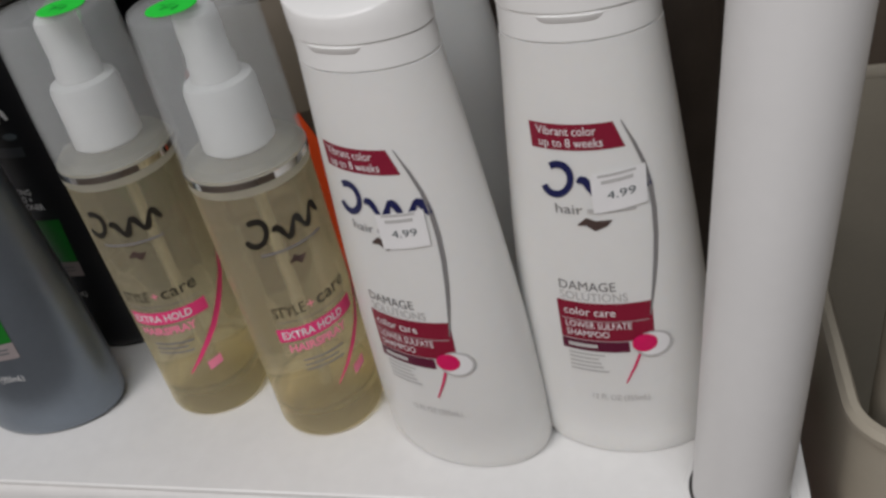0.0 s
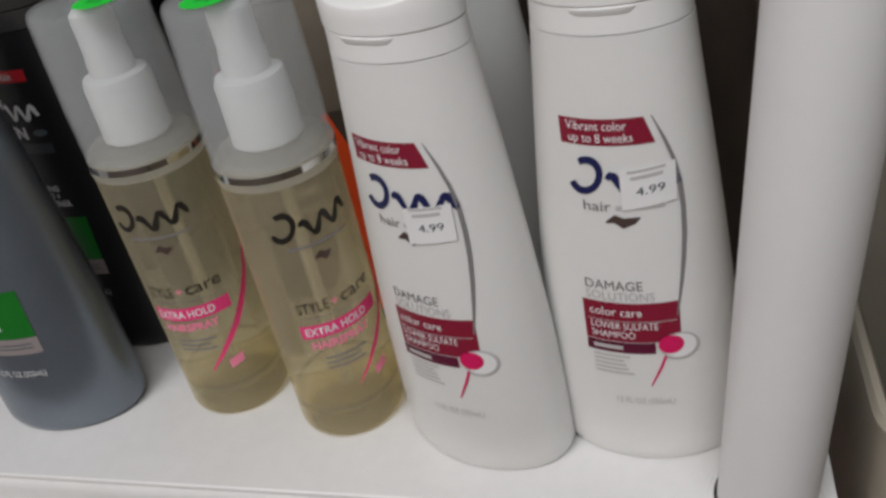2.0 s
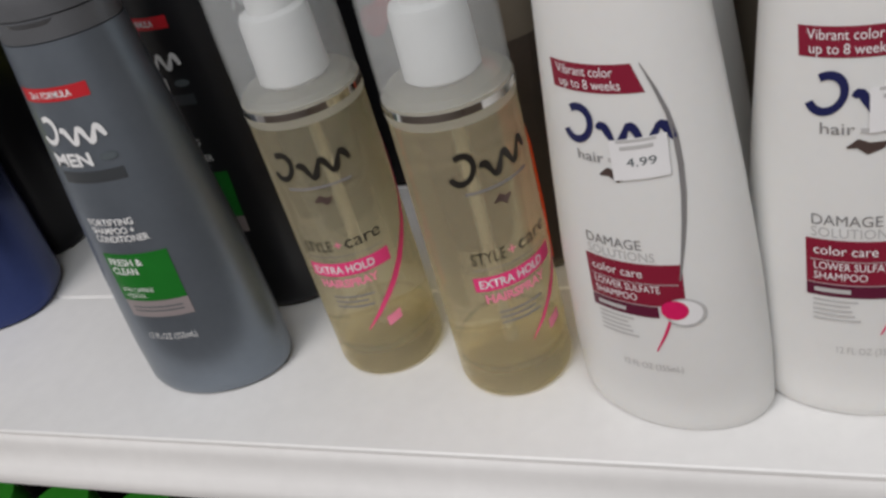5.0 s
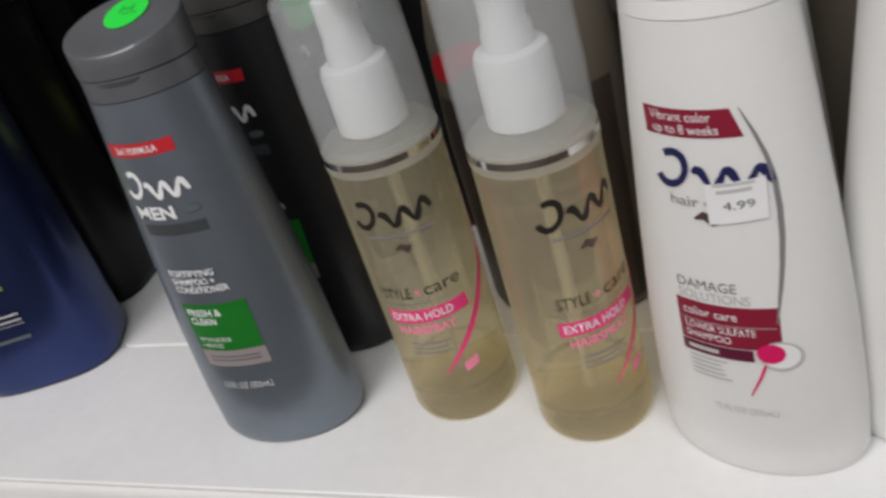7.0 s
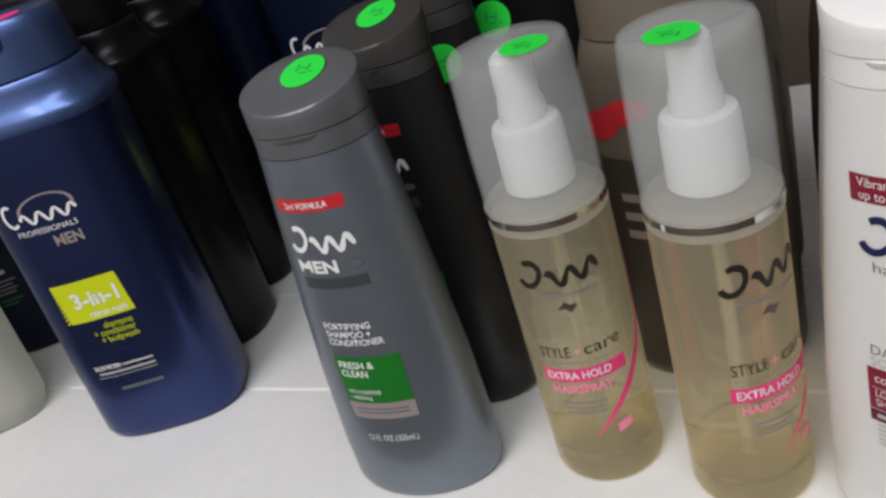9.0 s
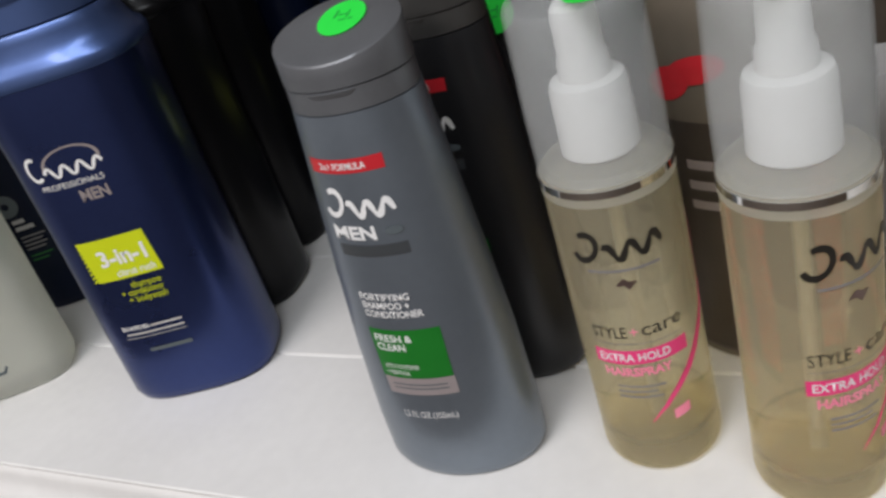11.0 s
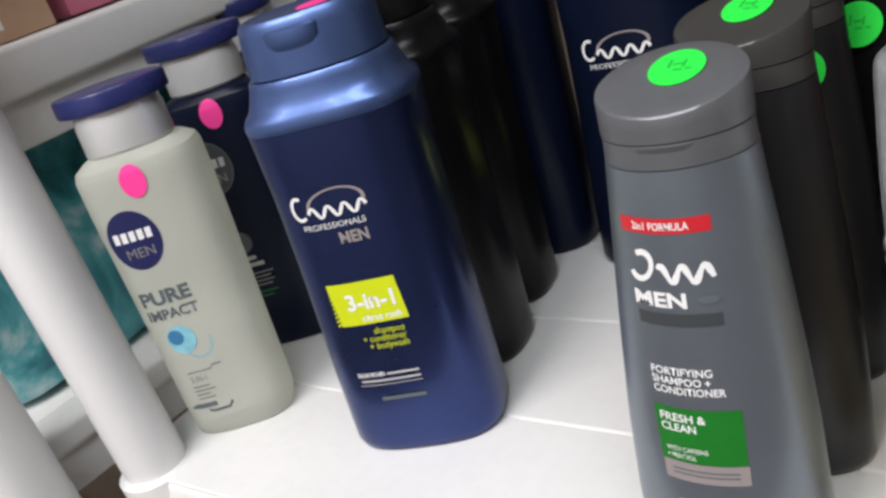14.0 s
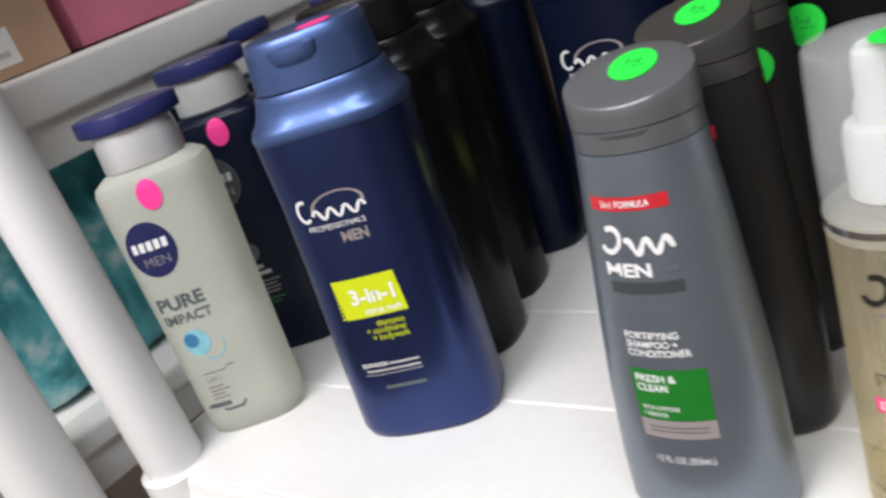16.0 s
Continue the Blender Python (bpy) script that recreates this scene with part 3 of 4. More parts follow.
dot(m3, (0.0125, -0.0205, 0.170), (0.25, -0.95, 0.12), 0.0098, M_GREEN_DOT, "fluorescent green round price sticker on its side")

SHEAR[:] = -0.036, 0.0
colour_shampoo(pose(0.1370, -0.0255, 0, 0, 0, -16.7), "white colour-care shampoo bottle with price sticker and yellow dot", "white shampoo bottles", True, True, (0.0085, 0.1180))
SHEAR[:] = -0.030, 0.0
colour_shampoo(pose(0.2057, -0.0165, 0, 0, 0, -3.7), "white colour-care shampoo bottle with price sticker beside the post", "white shampoo bottles", True, True, (0.0095, 0.1245))
SHEAR[:] = -0.030, 0.0
colour_shampoo(pose(0.1370, 0.0470, 0, 0, 0, -6), "plain white shampoo bottle back, standing in the second row", "white shampoo bottles", printed=False)


# ---- hairspray bottles ----
R_S, R_T = 0.0254, 0.0245  # radius near the base and at the shoulder
SPRAY = [(0.0, R_S, R_S), (0.135, R_T, R_T)]


def hairspray(m, label, turn, dot_at):
    e = thing("hairspray_bottle", label, "bottle", m, "hairspray bottles")
    part("body", loft([(0.0, R_S - 0.0050, R_S - 0.0050, 2), (0.0010, R_S - 0.0025, R_S - 0.0025, 2), (0.0035, R_S - 0.0006, R_S - 0.0006, 2), (0.0060, R_S, R_S, 2), (0.06, R_S - 0.0004, R_S - 0.0004, 2), (0.1355, R_T, R_T, 2)], 48), M_LIQUID, e, "clear body full of pale amber liquid")
    part("base", loft([(0.0150, 0.0205, 0.0205, 2), (0.0158, R_S - 0.0016, R_S - 0.0016, 2), (0.0196, R_S - 0.0014, R_S - 0.0014, 2), (0.0202, R_S - 0.0024, R_S - 0.0024, 2), (0.0186, 0.0150, 0.0150, 2), (0.0178, 0.006, 0.006, 2)], 48), M_BASE, e, "thick clear plastic bottom")
    part("dip_tube", tube(0.0021, 0.0021, 0.0215, 0.1345, 16, 0.0003), M_TUBE, e)
    part("shoulder", loft([(0.1357, R_T + 0.0002, R_T + 0.0002, 2), (0.1380, R_T + 0.0005, R_T + 0.0005, 2), (0.1420, R_T, R_T, 2), (0.1432, R_T - 0.0008, R_T - 0.0008, 2), (0.1455, R_T - 0.0028, R_T - 0.0028, 2), (0.1462, 0.0165, 0.0165, 2)], 48), M_SHOULDER, e, "milky shoulder ring")
    bm = bmesh.new()
    rows = [[bm.verts.new(((R_T + o) * math.cos(2 * math.pi * k / 64), (R_T + o) * math.sin(2 * math.pi * k / 64), z)) for k in range(64)] for z, o in ((0.1395, 0.0002), (0.1395, 0.0006), (0.1424, 0.0006), (0.1424, 0.0001))]
    for r0, r1 in zip(rows, rows[1:]):
        for k in range(64):
            bm.faces.new((r0[k], r0[(k + 1) % 64], r1[(k + 1) % 64], r1[k]))
    part("silver_band", bm, M_CHROME, e, "thin chrome band")
    part("pump_collar", loft([(0.1463, 0.0120, 0.0120, 2), (0.1478, 0.0122, 0.0122, 2), (0.1482, 0.0144, 0.0144, 2), (0.1720, 0.0139, 0.0139, 2), (0.1746, 0.0130, 0.0130, 2), (0.1756, 0.0096, 0.0096, 2)], 40), M_PUMP, e)
    head = loft([(0.1758, 0.0093, 0.0093, 2), (0.1822, 0.0091, 0.0091, 2), (0.1838, 0.0080, 0.0084, 2.3), (0.1970, 0.0075, 0.0086, 2.5), (0.2005, 0.0072, 0.0083, 2.5), (0.2022, 0.0058, 0.0066, 2.4)], 36)
    part("pump_head", head, M_PUMP, e)
    part("overcap", shell([(0.1434, R_T - 0.0001, R_T - 0.0001, 2), (0.165, 0.0243, 0.0243, 2), (0.198, 0.0233, 0.0233, 2), (0.2035, 0.0229, 0.0229, 2), (0.2050, 0.0221, 0.0221, 2)], 0.0011), M_OVERCAP, e, "frosted clear overcap")
    p = Press(e, round_face(SPRAY, turn))
    p.script_mark(-0.0178, 0.1120, 0.0345, 0.0140, M_BLACK_INK, 1, 0.06)
    p.rect("print_line", -0.0130, 0.0140, 0.1080, 0.1092, M_GREY_INK, 1)
    p.stroke("emblem", [(-0.0035, 0.1018, 0.2), (-0.0008, 0.1035, 1), (0.0012, 0.1015, 1.2), (0.0040, 0.1032, 0.2)], 0.0032, M_BRONZE, 1)
    p.text("STYLE", -0.0178, 0.0762, 0.0078, M_BLACK_INK, 1, fit=0.0140, tilt=0.05)
    p.text("+", -0.0030, 0.0770, 0.0075, M_PINK_PALE, 1, fit=0.0035)
    p.text("care", 0.0015, 0.0772, 0.0092, M_BLACK_INK, 1, fit=0.0165, tilt=0.05)
    p.rect("print_line", -0.0175, 0.0180, 0.0735, 0.0739, M_GREY_INK, 1)
    p.rect("banner", -0.0190, 0.0188, 0.0628, 0.0698, M_PINK_INK, 0, label="hot pink printed banner", tilt=0.001)
    p.text("EXTRA HOLD", -0.0172, 0.0645, 0.0056, M_WHITE_INK, 1, fit=0.0285, tilt=0.03, bold=0.0001)
    p.text("HAIRSPRAY", -0.0160, 0.0570, 0.0058, M_PINK_PALE, 1, fit=0.0270, tilt=0.03, bold=0.00025)
    p.bars(-0.0120, 0.0510, (0.019, 0.0155, 0.0175), 0.0011, 0.0028, M_GREY_INK, 1)
    p.stroke("swoosh", [(0.0405, 0.1150, 0.1), (0.0412, 0.0980, 0.7), (0.0385, 0.0859, 1.0), (0.0325, 0.0749, 1.2), (0.0275, 0.0680, 1.3), (0.0225, 0.0608, 1.3), (0.0175, 0.0540, 1.2), (0.0118, 0.0473, 1.0), (0.0055, 0.0395, 0.7), (-0.0010, 0.0319, 0.2)], 0.0026, M_PINK_INK, 1, "curved pink printed stripe")
    p.rect("emblem", 0.0080, 0.0150, 0.0310, 0.0362, M_PINK_PALE, 1, tilt=0.002)
    dot(e, (*dot_at, 0.2052), (0, 0, 1), 0.0092, M_GREEN_DOT, "fluorescent green round price sticker")
    return e


SHEAR[:] = 0.0, 0.0
hairspray(pose(0.0, 0.0, 0, 0, 0, 0), "clear hairspray pump bottle of amber liquid with frosted cap", 0.243, (0.0085, -0.0048))
hairspray(pose(0.0652, -0.0115, 0, 0, 0, 0.0), "clear hairspray pump bottle of amber liquid, turned slightly away", 0.75, (-0.0035, -0.0070))


# ---- large family-size wash bottles ----
MOULD_B = [(0.0, 0.0455, 0.0290), (0.002, 0.0485, 0.0318), (0.007, 0.0503, 0.0334), (0.05, 0.0500, 0.0330), (0.12, 0.0482, 0.0320), (0.165, 0.0478, 0.0322), (0.188, 0.0486, 0.0330), (0.201, 0.0490, 0.0334)]
N_B = 3.0


def family_wash(m, label, body_mat, cap_mat, group, printed=True, dot_on=False):
    e = thing("body_wash_bottle", label, "bottle", m, group)
    part("body", loft(body_rings(MOULD_B, N_B), 56), body_mat, e)
    part("shoulder", loft([(0.2012, 0.0490, 0.0333, N_B), (0.2025, 0.0494, 0.0337, N_B), (0.2045, 0.0495, 0.0338, N_B), (0.2064, 0.0490, 0.0334, N_B), (0.2085, 0.0480, 0.0328, N_B), (0.2115, 0.0461, 0.0314, 2.4),
                           (0.2160, 0.0439, 0.0298, 2.4), (0.2210, 0.0421, 0.0287, 2.3), (0.2245, 0.0414, 0.0282, 2.3), (0.2255, 0.0404, 0.0275, 2.3)], 56), cap_mat, e, "pearly stepped shoulder")
    c = part("cap", loft([(0.2257, 0.0374, 0.0255, 2.3), (0.2265, 0.0393, 0.0270, 2.3), (0.2350, 0.0387, 0.0265, 2.3), (0.2460, 0.0378, 0.0257, 2.3), (0.2513, 0.0370, 0.0252, 2.3), (0.2532, 0.0355, 0.0239, 2.3), (0.2535, 0.0340, 0.0226, 2.3), (0.2527, 0.0323, 0.0210, 2.2), (0.2524, 0.0112, 0.0078, 2)], 56), cap_mat, e)
    t = part("thumb_rest", loft([(0.2350, 0.0120, 0.0030, 2), (0.2382, 0.0145, 0.0042, 2), (0.2435, 0.0150, 0.0030, 2), (0.2448, 0.0130, 0.0015, 2)], 28), cap_mat, c)
    t.location = (0, -0.0243, 0.004)
    if printed:
        face = oval_face(MOULD_B, N_B)
        p = Press(e, lambda s, z, off: face(s - 0.0045, z, off))
        p.oval("mark", 0.001, 0.1610, 0.0175, 0.0085, M_MAUVE, 0, inner=0.88, arc=(-20, 200), lean=0.2)
        pts = [(-0.0215 + 0.0070 * math.cos(radians(60 + 250 * k / 14)) * 0.6, 0.1605 + 0.0062 * math.sin(radians(60 + 250 * k / 14))) for k in range(15)]
        p.stroke("mark", pts, 0.0019, M_WHITE_INK, 1)
        pts = [(-0.0165 + 0.0345 * k / 40, 0.1572 + 0.0030 * math.sin(2 * math.pi * 3.5 * k / 40), 0.6 + 0.4 * abs(math.cos(k * 0.55))) for k in range(41)]
        p.stroke("mark", pts, 0.0021, M_WHITE_INK, 1)
        p.text("PROFESSIONALS", -0.0228, 0.1478, 0.0046, M_WHITE_INK, 1, fit=0.0378)
        p.text("MEN", -0.0035, 0.1383, 0.0090, M_MAUVE, 1, fit=0.0175, bold=0.0003)
        p.rect("panel", -0.0205, 0.0215, 0.0890, 0.1150, M_LIME, 0, slant=-0.0020, label="lime green printed panel")
        for k in range(9):
            p.stroke("panel_fringe", [(-0.0232 + 0.0001 * k, 0.0895 + 0.0027 * k), (-0.0198, 0.0912 + 0.0027 * k)], 0.0010, M_LIME, 1)
        p.text("3-in-1", -0.0135, 0.0985, 0.0135, M_WHITE_INK, 1, fit=0.0300, bold=0.0004)
        p.text("citrus rush", -0.0065, 0.0908, 0.0064, M_WHITE_INK, 1, fit=0.0245, bold=0.0001)
        p.text("shampoo", -0.0020, 0.0822, 0.0060, M_LIME, 1, fit=0.0190)
        p.text("+ conditioner", -0.0102, 0.0775, 0.0060, M_LIME, 1, fit=0.0272)
        p.text("+ bodywash", -0.0075, 0.0728, 0.0060, M_LIME, 1, fit=0.0246)
        p.text("SALON PROVEN", -0.0222, 0.0552, 0.0040, M_WHITE_INK, 1, fit=0.0180, bold=0.0001)
        p.rect("print_line", -0.0030, 0.0176, 0.0556, 0.0569, M_PALE_INK, 1)
        p.rect("print_line", -0.0205, 0.0176, 0.0518, 0.0530, M_PALE_INK, 1)
        p.rect("print_line", -0.0222, 0.0180, 0.0494, 0.0498, M_PALE_INK, 1)
        p.rect("print_line", -0.0108, 0.0174, 0.0388, 0.0412, M_SLATE_INK, 1)
    if dot_on:
        dot(e, (0.008, -0.002, 0.2528), (0, 0, 1), 0.0105, M_PINK_DOT, "fluorescent pink round price sticker", False)
    return e


SHEAR[:] = 0.050, 0.0
family_wash(pose(-0.2890, 0.0300, 0, 0, 0, 23) @ Matrix.Diagonal((0.94, 1, 1, 1)), "large navy blue body wash bottle with glossy flip cap, pink dot", M_NAVY, M_NAVY_CAP, "navy wash bottles", True, True)
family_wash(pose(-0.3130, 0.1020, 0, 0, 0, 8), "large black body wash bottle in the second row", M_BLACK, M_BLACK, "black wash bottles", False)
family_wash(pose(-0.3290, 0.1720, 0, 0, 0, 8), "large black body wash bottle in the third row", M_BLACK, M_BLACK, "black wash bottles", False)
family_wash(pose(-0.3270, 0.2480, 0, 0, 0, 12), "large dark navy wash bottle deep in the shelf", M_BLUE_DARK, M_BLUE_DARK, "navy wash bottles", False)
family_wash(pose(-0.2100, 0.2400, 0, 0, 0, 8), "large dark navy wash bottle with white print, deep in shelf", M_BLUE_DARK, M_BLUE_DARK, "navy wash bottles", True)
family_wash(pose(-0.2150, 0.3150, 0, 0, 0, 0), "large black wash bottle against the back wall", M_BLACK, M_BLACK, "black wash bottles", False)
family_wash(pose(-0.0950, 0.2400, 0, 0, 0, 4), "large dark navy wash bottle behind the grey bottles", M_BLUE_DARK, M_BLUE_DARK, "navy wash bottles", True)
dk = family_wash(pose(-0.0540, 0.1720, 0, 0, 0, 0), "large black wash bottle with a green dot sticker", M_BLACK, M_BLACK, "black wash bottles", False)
dot(dk, (-0.009, -0.0342, 0.174), (-0.02, -1, 0.05), 0.0105, M_GREEN_DOT, "fluorescent green round price sticker")


# ---- shower gel bottles with angled caps ----
MOULD_C = [(0.0, 0.0318, 0.0190), (0.002, 0.0346, 0.0220), (0.008, 0.0365, 0.0235), (0.06, 0.0374, 0.0240), (0.12, 0.0387, 0.0243), (0.17, 0.0399, 0.0245), (0.194, 0.0397, 0.0243), (0.199, 0.0380, 0.0232), (0.203, 0.0318, 0.0205), (0.2045, 0.0275, 0.0186)]
N_C = 3.1


def shower_gel(m, label, body_mat, group, clear=True, front_dot=None, top_dot=False):
    e = thing("shower_gel_bottle", label, "bottle", m, group)
    part("body", loft(body_rings(MOULD_C, N_C), 56), body_mat, e)
    part("collar", loft([(0.2047, 0.0268, 0.0182, 2.2), (0.2065, 0.0282, 0.0195, 2.2), (0.2240, 0.0277, 0.0192, 2.2), (0.2268, 0.0268, 0.0184, 2.2), (0.2305, 0.0266, 0.0182, 2.2)], 48), M_SILVER, e, "satin silver collar")
    part("lid", loft([(0.2307, 0.0304, 0.0195, 1.75), (0.2318, 0.0354, 0.0222, 1.65), (0.2330, 0.0361, 0.0227, 1.65), (0.2412, 0.0361, 0.0227, 1.65), (0.2426, 0.0352, 0.0220, 1.65), (0.2431, 0.0326, 0.0200, 1.65), (0.2433, 0.0088, 0.006, 1.9)], 64), M_LID, e, "dark blue pointed oval flip lid")
    face = oval_face(MOULD_C, N_C)
    p = Press(e, lambda s, z, off: face(s * 0.765 - 0.0066, z, off))
    if front_dot:
        p.oval("price_dot", *front_dot, 0.0105, 0.0105, M_PINK_DOT, 3, label="fluorescent pink round price sticker")
    ink = M_NAVY_INK if clear else M_DARK_GREY_INK
    p.oval("emblem", -0.0095, 0.1530, 0.0225, 0.0200, ink, 1, label="round dark emblem")
    if not clear:
        p.oval("emblem", -0.0095, 0.1530, 0.0225, 0.0200, M_SLATE_INK, 2, inner=0.95)
    for k in range(5):
        p.rect("mark", -0.0265 + 0.0070 * k, -0.0215 + 0.0070 * k, 0.1528, 0.1595, M_WHITE_INK if clear else M_PALE_INK, 2, slant=0.0006)
    p.text("MEN", -0.0212, 0.1415, 0.0095, M_GREY_INK if clear else M_MAUVE, 2, fit=0.0250)
    if clear:
        p.text("PURE", -0.0292, 0.1075, 0.0135, M_SLATE_INK, 1, fit=0.0455, bold=0.0005)
        p.text("IMPACT", -0.0290, 0.0965, 0.0100, M_SLATE_INK, 1, fit=0.0465, bold=0.00025)
        p.oval("emblem", -0.0085, 0.0795, 0.0125, 0.0105, M_CYAN, 1, label="light blue swirl print")
        p.oval("emblem", -0.0125, 0.0820, 0.0068, 0.0055, M_DEEP_BLUE, 2)
        p.oval("emblem", 0.0030, 0.0740, 0.0130, 0.0110, M_CYAN, 0, inner=0.9, arc=(200, 380))
        p.stroke("print_line", [(-0.0172, 0.0535), (0.0045, 0.0535), (0.0070, 0.0560), (0.0150, 0.0560)], 0.0008, M_SLATE_INK, 1)
        p.text("3-IN-1", -0.0172, 0.0460, 0.0064, M_GREY_INK, 1, fit=0.0150)
        p.bars(-0.0175, 0.0415, (0.0150, 0.0190, 0.0130, 0.0160), 0.0011, 0.0032, M_GREY_INK, 1)
        p.rect("print_block", -0.0240, -0.0030, 0.0248, 0.0285, M_SLATE_INK, 1)
        p.stroke("print_line", [(-0.0275, 0.0262), (-0.0080, 0.0212), (0.0070, 0.0215), (0.0110, 0.0255)], 0.0022, M_SLATE_INK, 1)
    else:
        p.bars(-0.0110, 0.0780, (0.012, 0.018), 0.0032, 0.0056, M_PALE_INK, 1)
        p.bars(-0.0110, 0.0660, (0.024, 0.020, 0.022, 0.019), 0.0013, 0.0034, M_GREY_INK, 1)
        p.bars(-0.0110, 0.0500, (0.022, 0.016), 0.0012, 0.0036, M_GREEN_INK, 1)
        p.oval("emblem", -0.009, 0.0930, 0.012, 0.009, M_SLATE_INK, 1, inner=0.3)
    if top_dot:
        dot(e, (0.0, -0.002, 0.2434), (0, 0, 1), 0.0105, M_PINK_DOT, "fluorescent pink round price sticker", False)
    return e


SHEAR[:] = 0.050, -0.020
shower_gel(pose(-0.4385, 0.0060, 0, 0, 0, 37) @ Matrix.Diagonal((0.975, 1, 0.985, 1)), "pale green shower gel bottle, dark blue lid, pink dot", M_GEL, "shower gel bottles", True, (0.0098, 0.1885))
shower_gel(pose(-0.4740, 0.1040, 0, 0, 0, 33), "dark blue shower gel bottle with silver collar, pink dot", M_BLUE_DARK, "shower gel bottles", False, (0.0115, 0.1900))
shower_gel(pose(-0.5260, 0.1880, 0, 0, 0, 32) @ Matrix.Diagonal((1, 1, 1.018, 1)), "dark blue shower gel bottle in the third row", M_BLUE_DARK, "shower gel bottles", False, None, True)
shower_gel(pose(-0.4600, 0.2750, 0, 0, 0, 8), "dark blue shower gel bottle at the back", M_BLUE_DARK, "shower gel bottles", False)


# ---- taupe lotion bottles behind the hairsprays ----
MOULD_D = [(0.0, 0.0280, 0.0230), (0.002, 0.0300, 0.0250), (0.008, 0.0315, 0.0262), (0.09, 0.0318, 0.0264), (0.140, 0.0300, 0.0250), (0.158, 0.0275, 0.0230), (0.166, 0.0255, 0.0215)]


def lotion(m, label, cap_mat, printed=True, body_mat=M_TAUPE):
    e = thing("lotion_bottle", label, "bottle", m, "taupe lotion bottles")
    part("body", loft(body_rings(MOULD_D, 2.1), 48), body_mat, e)
    c = part("cap", loft([(0.1662, 0.0240, 0.0200, 2.1), (0.1670, 0.0252, 0.0212, 2.1), (0.195, 0.0245, 0.0206, 2.1), (0.203, 0.0240, 0.0202, 2.1), (0.206, 0.0215, 0.0180, 2.1), (0.2066, 0.008, 0.007, 2)], 48), cap_mat, e)
    t = part("flip_tab", loft([(0.2067, 0.0120, 0.0070, 2), (0.2085, 0.0118, 0.0068, 2), (0.2092, 0.0095, 0.0050, 2)], 28), M_WHITE_CAP, c, "white oval flip tab")
    t.location = (0.001, -0.007, 0)
    if printed:
        p = Press(e, oval_face(MOULD_D, 2.1))
        p.rect("label", -0.0270, 0.0285, 0.006, 0.1180, M_BROWN_LABEL_SHADE, 0, label="dark brown printed label")
        p.oval("petal", -0.0205, 0.1330, 0.0062, 0.0072, M_RED, 1, lean=0.3, label="red petal print")
        p.oval("petal", -0.0120, 0.1390, 0.0080, 0.0058, M_RED, 2, lean=0.5)
        p.stroke("petal", [(0.0140, 0.118, 0.3), (0.0172, 0.098, 0.8), (0.0185, 0.072, 1.0), (0.0188, 0.042, 1.0), (0.0188, 0.01, 0.9)], 0.0070, M_ORANGE, 2, "orange red printed stripe")
        p.bars(-0.018, 0.098, (0.022, 0.019, 0.024), 0.004, 0.009, M_MAUVE, 1)
    return e


SHEAR[:] = 0.0, 0.0
WIDE = Matrix.Diagonal((1.42, 1.2, 1.08, 1))
lotion(pose(0.0440, 0.0760, 0, 0, 0, -2) @ WIDE, "taupe lotion bottle with dark label and orange stripe", M_TAUPE)
lotion(pose(0.0430, 0.1500, 0, 0, 0, 3) @ WIDE, "taupe lotion bottle in the row behind", M_TAUPE)
# the next two bodies are coloured dark brown to imitate shade
lotion(pose(0.1290, 0.1350, 0, 0, 0, -4), "lotion bottle behind the white bottles, shade painted dark brown", M_BROWN_LABEL_SHADE, False, M_BROWN_LABEL_SHADE)
lotion(pose(0.2240, 0.0640, 0, 0, 0, 6), "lotion bottle beside the post, shade painted dark brown", M_BROWN_LABEL_SHADE, False, M_BROWN_LABEL_SHADE)
lotion(pose(0.1950, 0.1330, 0, 0, 0, -4), "taupe lotion bottle near the back of the shelf", M_TAUPE, False)


# ---- the shelf below: caps that show under the lip ----
def stout_bottle(x, y, body_mat, cap_mat, label, dotted, r=0.031, h=0.205):
    e = thing("bottle", label, "bottle", pose(x, y, -0.33), "bottles on the shelf below")
    part("body", loft([(0, r - 0.004, r - 0.004, 2), (0.004, r, r, 2), (h - 0.075, r, r, 2), (h - 0.05, r * 0.8, r * 0.8, 2)], 40), body_mat, e)
    part("cap", loft([(h - 0.049, r * 0.82, r * 0.82, 2), (h - 0.005, r * 0.80, r * 0.80, 2), (h, r * 0.7, r * 0.7, 2)], 40), cap_mat, e)
    if dotted:
        dot(e, (0, -0.002, h + 0.0004), (0, 0, 1), 0.0098, M_GREEN_DOT, "green round price sticker", False)
    return e


for x in (-0.335, -0.270, -0.205):
    stout_bottle(x, -0.030, M_GREEN_INK, M_GREEN_CAP, "green capped bottle on the shelf below", False)
for x in (-0.135, -0.068):
    stout_bottle(x, -0.028, M_BLUE_DARK, M_BLUE_CAP, "blue capped bottle with green dot on the shelf below", True)
# added black row: stands in for the deep shade between the caps
for x in (-0.365, -0.300, -0.235, -0.168, -0.100, -0.032, 0.034, 0.110, 0.180):
    stout_bottle(x, 0.034, M_BLACK, M_BLACK, "black filler bottle added to darken the gaps, shelf below", False)
stout_bottle(0.0, -0.024, M_TAUPE, M_BROWN_LABEL_SHADE, "dark capped bottle on the shelf below", False)
stout_bottle(0.085, -0.026, M_SKY_CAP, M_SKY_CAP, "light blue bottle on the shelf below", False)


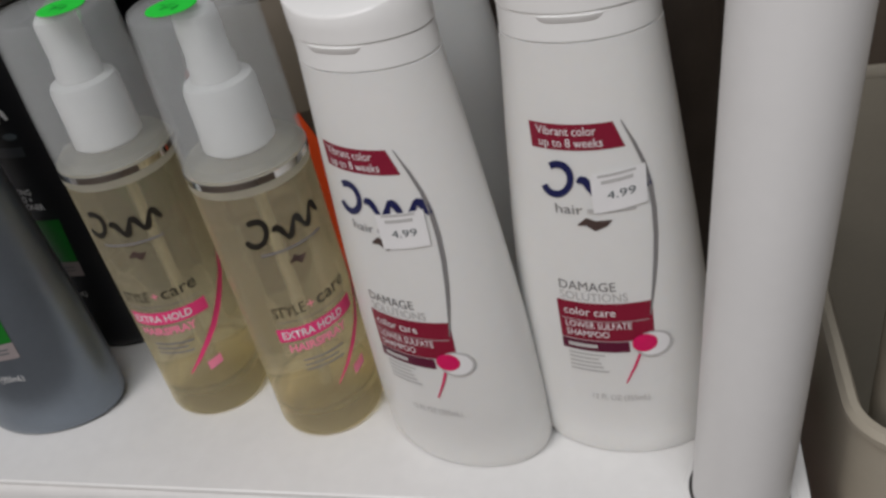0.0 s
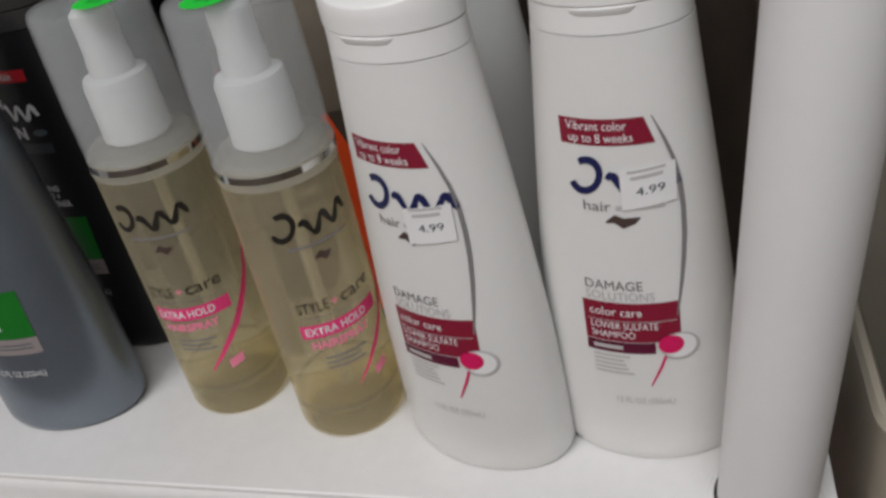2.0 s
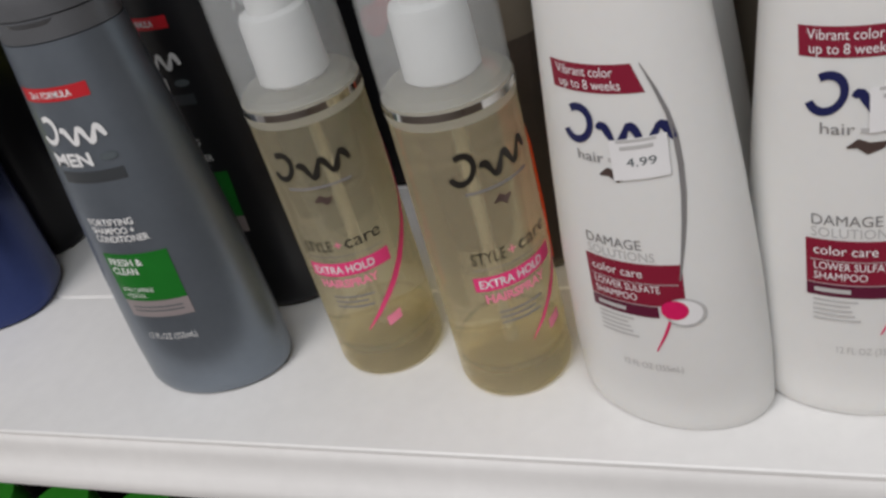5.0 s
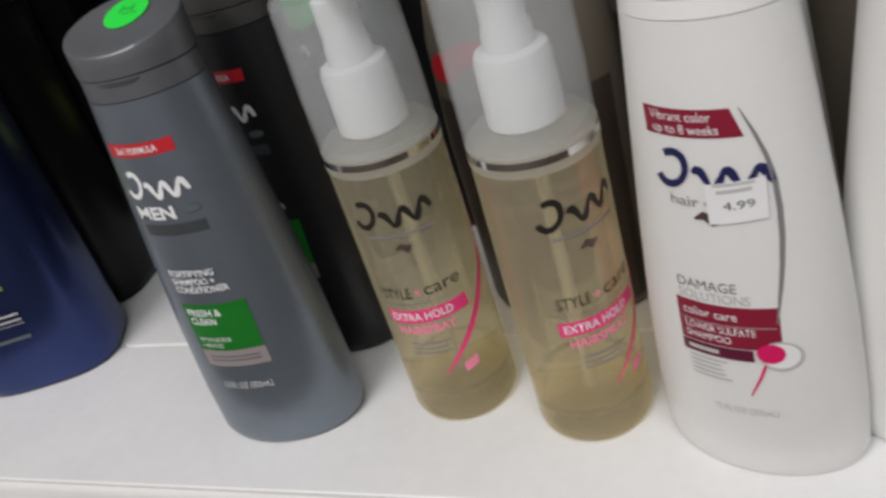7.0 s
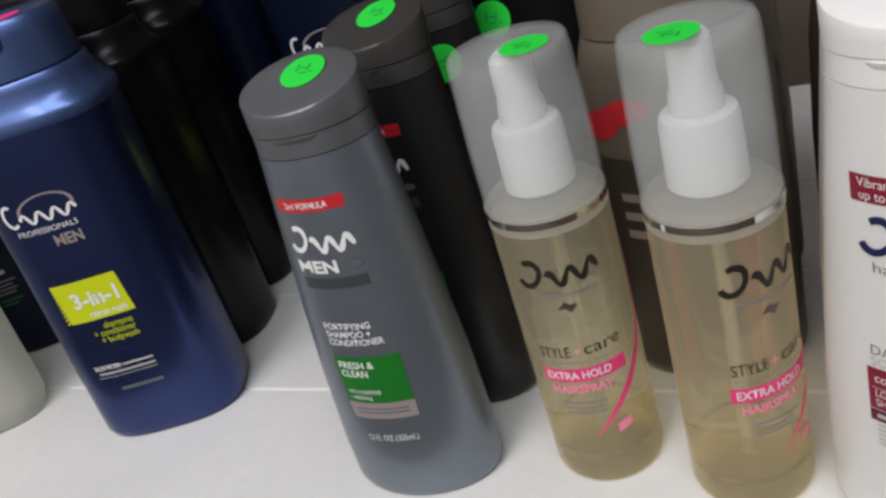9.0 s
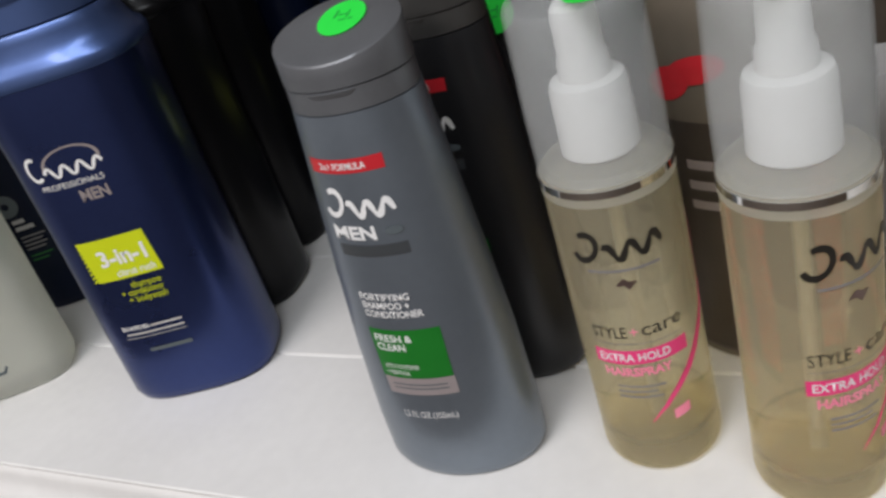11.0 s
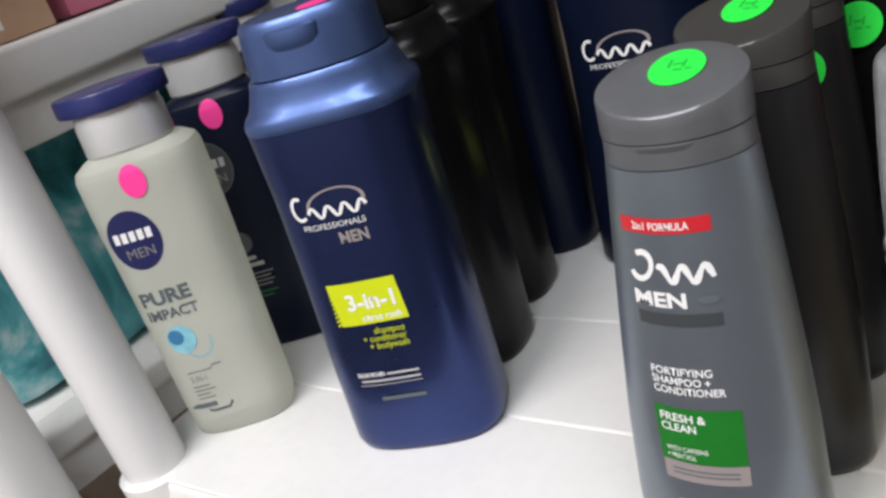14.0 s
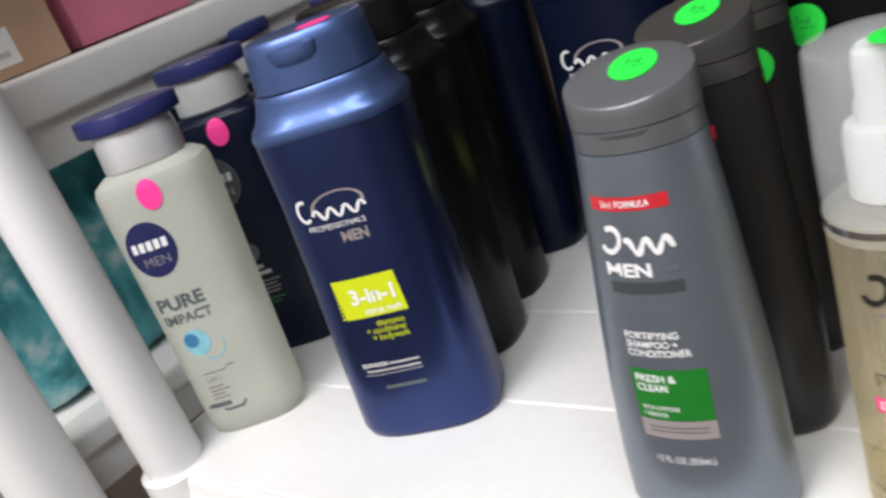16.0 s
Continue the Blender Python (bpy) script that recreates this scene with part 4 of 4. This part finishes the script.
def carton(x0, x1, y0, y1, z0, z1, material, label, band=None):
    e = thing("carton", label, "box", pose((x0 + x1) / 2, (y0 + y1) / 2, z0), "cartons")
    w, d, h = (x1 - x0) / 2, (y1 - y0) / 2, z1 - z0
    part("carton_body", box(-w, w, -d, d, 0, h, 0.0015), material, e)
    if band:
        part("printed_band", box(-w - 0.0004, w + 0.0004, -d - 0.0004, d + 0.0004, h * 0.55, h * 0.8), band, e, "", 0)
    return e


carton(0.030, 0.052, -0.055, 0.001, -0.33, -0.12, M_PAPER, "white carton with a red band, shelf below", M_RED)
carton(0.125, 0.215, -0.050, 0.001, -0.33, -0.125, M_RED, "red carton on the shelf below", M_PAPER)

# ---- beside the right post: a beige bin with a tube standing in it ----
bin_ = thing("storage_bin", "beige plastic storage bin with rolled rim", "bin", pose(0.292, -0.057, 0))


def bin_mesh(levels, closed):
    seg, out = 10, []
    w, d, r = 0.22, 0.30, 0.022
    def outline(inset, z):
        pts = []
        for cx, cy, a0 in ((w - r, r, -90), (w - r, d - r, 0), (r, d - r, 90), (r, r, 180)):
            for k in range(seg + 1):
                t = radians(a0 + 90 * k / seg)
                pts.append((cx + (r - inset) * math.cos(t), cy + (r - inset) * math.sin(t), z))
        return pts
    bm = bmesh.new()
    rows = [[bm.verts.new(p) for p in outline(i, z)] for i, z in levels]
    n = len(rows[0])
    for r0, r1 in zip(rows, rows[1:]):
        for k in range(n):
            bm.faces.new((r0[k], r0[(k + 1) % n], r1[(k + 1) % n], r1[k]))
    if closed:
        bm.faces.new(rows[0])
        bm.faces.new(list(reversed(rows[-1])))
    else:
        for k in range(n):
            bm.faces.new((rows[-1][k], rows[-1][(k + 1) % n], rows[0][(k + 1) % n], rows[0][k]))
    return bm


part("bin_wall", bin_mesh(((0.004, -0.33), (0.0, -0.31), (0.0, 0.0235), (0.0034, 0.0235), (0.0034, -0.31)), True), M_BEIGE, bin_)
part("rolled_rim", bin_mesh(((0.0, 0.024), (-0.0024, 0.0245), (-0.0028, 0.028), (-0.0010, 0.031), (0.002, 0.031), (0.0036, 0.028), (0.0034, 0.024)), False), M_BEIGE, bin_)
tb = thing("plastic_tube", "beige plastic tube standing in the bin", "tube", pose(0.338, -0.014, -0.305))
part("tube_wall", tube(0.031, 0.031, 0.0, 0.62, 48), M_BEIGE, tb)
side = thing("side_table", "low white table under the bin", "table", pose(0.40, 0.10, -0.33))
part("tabletop", box(-0.115, 0.16, -0.17, 0.25, -0.03, 0, 0.003), M_SHELF, side)
for x in (-0.09, 0.14):
    for y in (-0.14, 0.22):
        part("leg", box(x - 0.015, x + 0.015, y - 0.015, y + 0.015, -0.67, -0.03, 0.002), M_SHELF, side)

# ---- the next shelving unit, a little askew, with swirled teal packs ----
NEXT = pose(-0.530, -0.110, 0, 0, 0, -6)
near = thing("shelving_unit", "white plastic shelving unit standing next to the first", "shelf", NEXT)


def side_board(parent, z0, z1, lip):
    """A board seen from its side, with a proud rim along the top edge."""
    part("shelf", box(-0.60, -0.004, 0.0, 0.46, z0, z1 - 0.002, 0.002), M_SHELF, parent)
    part("shelf_rim", box(-0.03, 0.004, -0.006, 0.46, z1 - lip, z1, 0.004, 3), M_SHELF, parent)


side_board(near, 0.210, 0.274, 0.033)
side_board(near, -0.014, 0.038, 0.020)
post(near, 0.026, -0.010, -0.99, 0.9, 0.0255)
post(near, 0.026, 0.44, -0.99, 0.9, 0.0255)


def soft_pack(x, y, z, w, d, h, label, material=M_TEAL):
    e = thing("soft_pack", label, "package", NEXT @ pose(x, y, z), "teal packs")
    bm = bmesh.new()
    bmesh.ops.create_cube(bm, size=1)
    bmesh.ops.subdivide_edges(bm, edges=bm.edges[:], cuts=9, use_grid_fill=True)
    for v in bm.verts:
        c = v.co
        k = 1 - 0.22 * (abs(2 * c.x) ** 4 + abs(2 * c.y) ** 4 + abs(2 * c.z) ** 4) / 3
        n = noise.noise(Vector((c.x * 5 + x * 9, c.y * 5 + y * 7, c.z * 5))) * 0.06
        v.co = Vector((c.x * w * (k + n), c.y * d * (k + n), (c.z * (k + n * 0.3) + 0.39) * h))
    low = min(v.co.z for v in bm.verts)
    for v in bm.verts:
        v.co.z = max(0.0, v.co.z - low - 0.004)
    top = max(v.co.z for v in bm.verts)
    part("wrapper", bm, material, e, "", 60)
    part("end_seal", box(-0.001, 0.001, -d * 0.40, d * 0.40, top - 0.012, top + 0.010, 0.0006), material, e, "crimped seal along the top")
    return e


soft_pack(-0.135, 0.10, 0.0382, 0.20, 0.19, 0.200, "teal swirl-printed soft pack on a white shelf")
soft_pack(-0.150, 0.31, 0.0382, 0.22, 0.20, 0.200, "teal swirl-printed soft pack beside its twin")
soft_pack(-0.36, 0.18, 0.0382, 0.20, 0.30, 0.190, "teal swirl-printed soft pack further along")


def top_box(x, y, w, d, h, material, label, sticker=False):
    e = carton(-w / 2, w / 2, -d / 2, d / 2, 0, h, material, label)
    e.matrix_world = NEXT @ pose(x, y, 0.2742)
    if sticker:
        part("sticker", box(w / 2 + 0.0001, w / 2 + 0.0006, -0.022, 0.008, 0.008, 0.034), M_PAPER, e, "small white label", 0)
        part("print_line", box(w / 2 + 0.0007, w / 2 + 0.0010, -0.018, 0.002, 0.014, 0.018), M_PALE_INK, e, "", 0)
    return e


top_box(-0.10, 0.138, 0.11, 0.09, 0.14, M_KRAFT, "tan carton with small white label on the upper shelf", True)
top_box(-0.13, 0.262, 0.12, 0.11, 0.16, M_ROSE, "pink carton on the upper shelf")
top_box(-0.30, 0.20, 0.12, 0.16, 0.13, M_TEAL, "teal carton on the upper shelf")
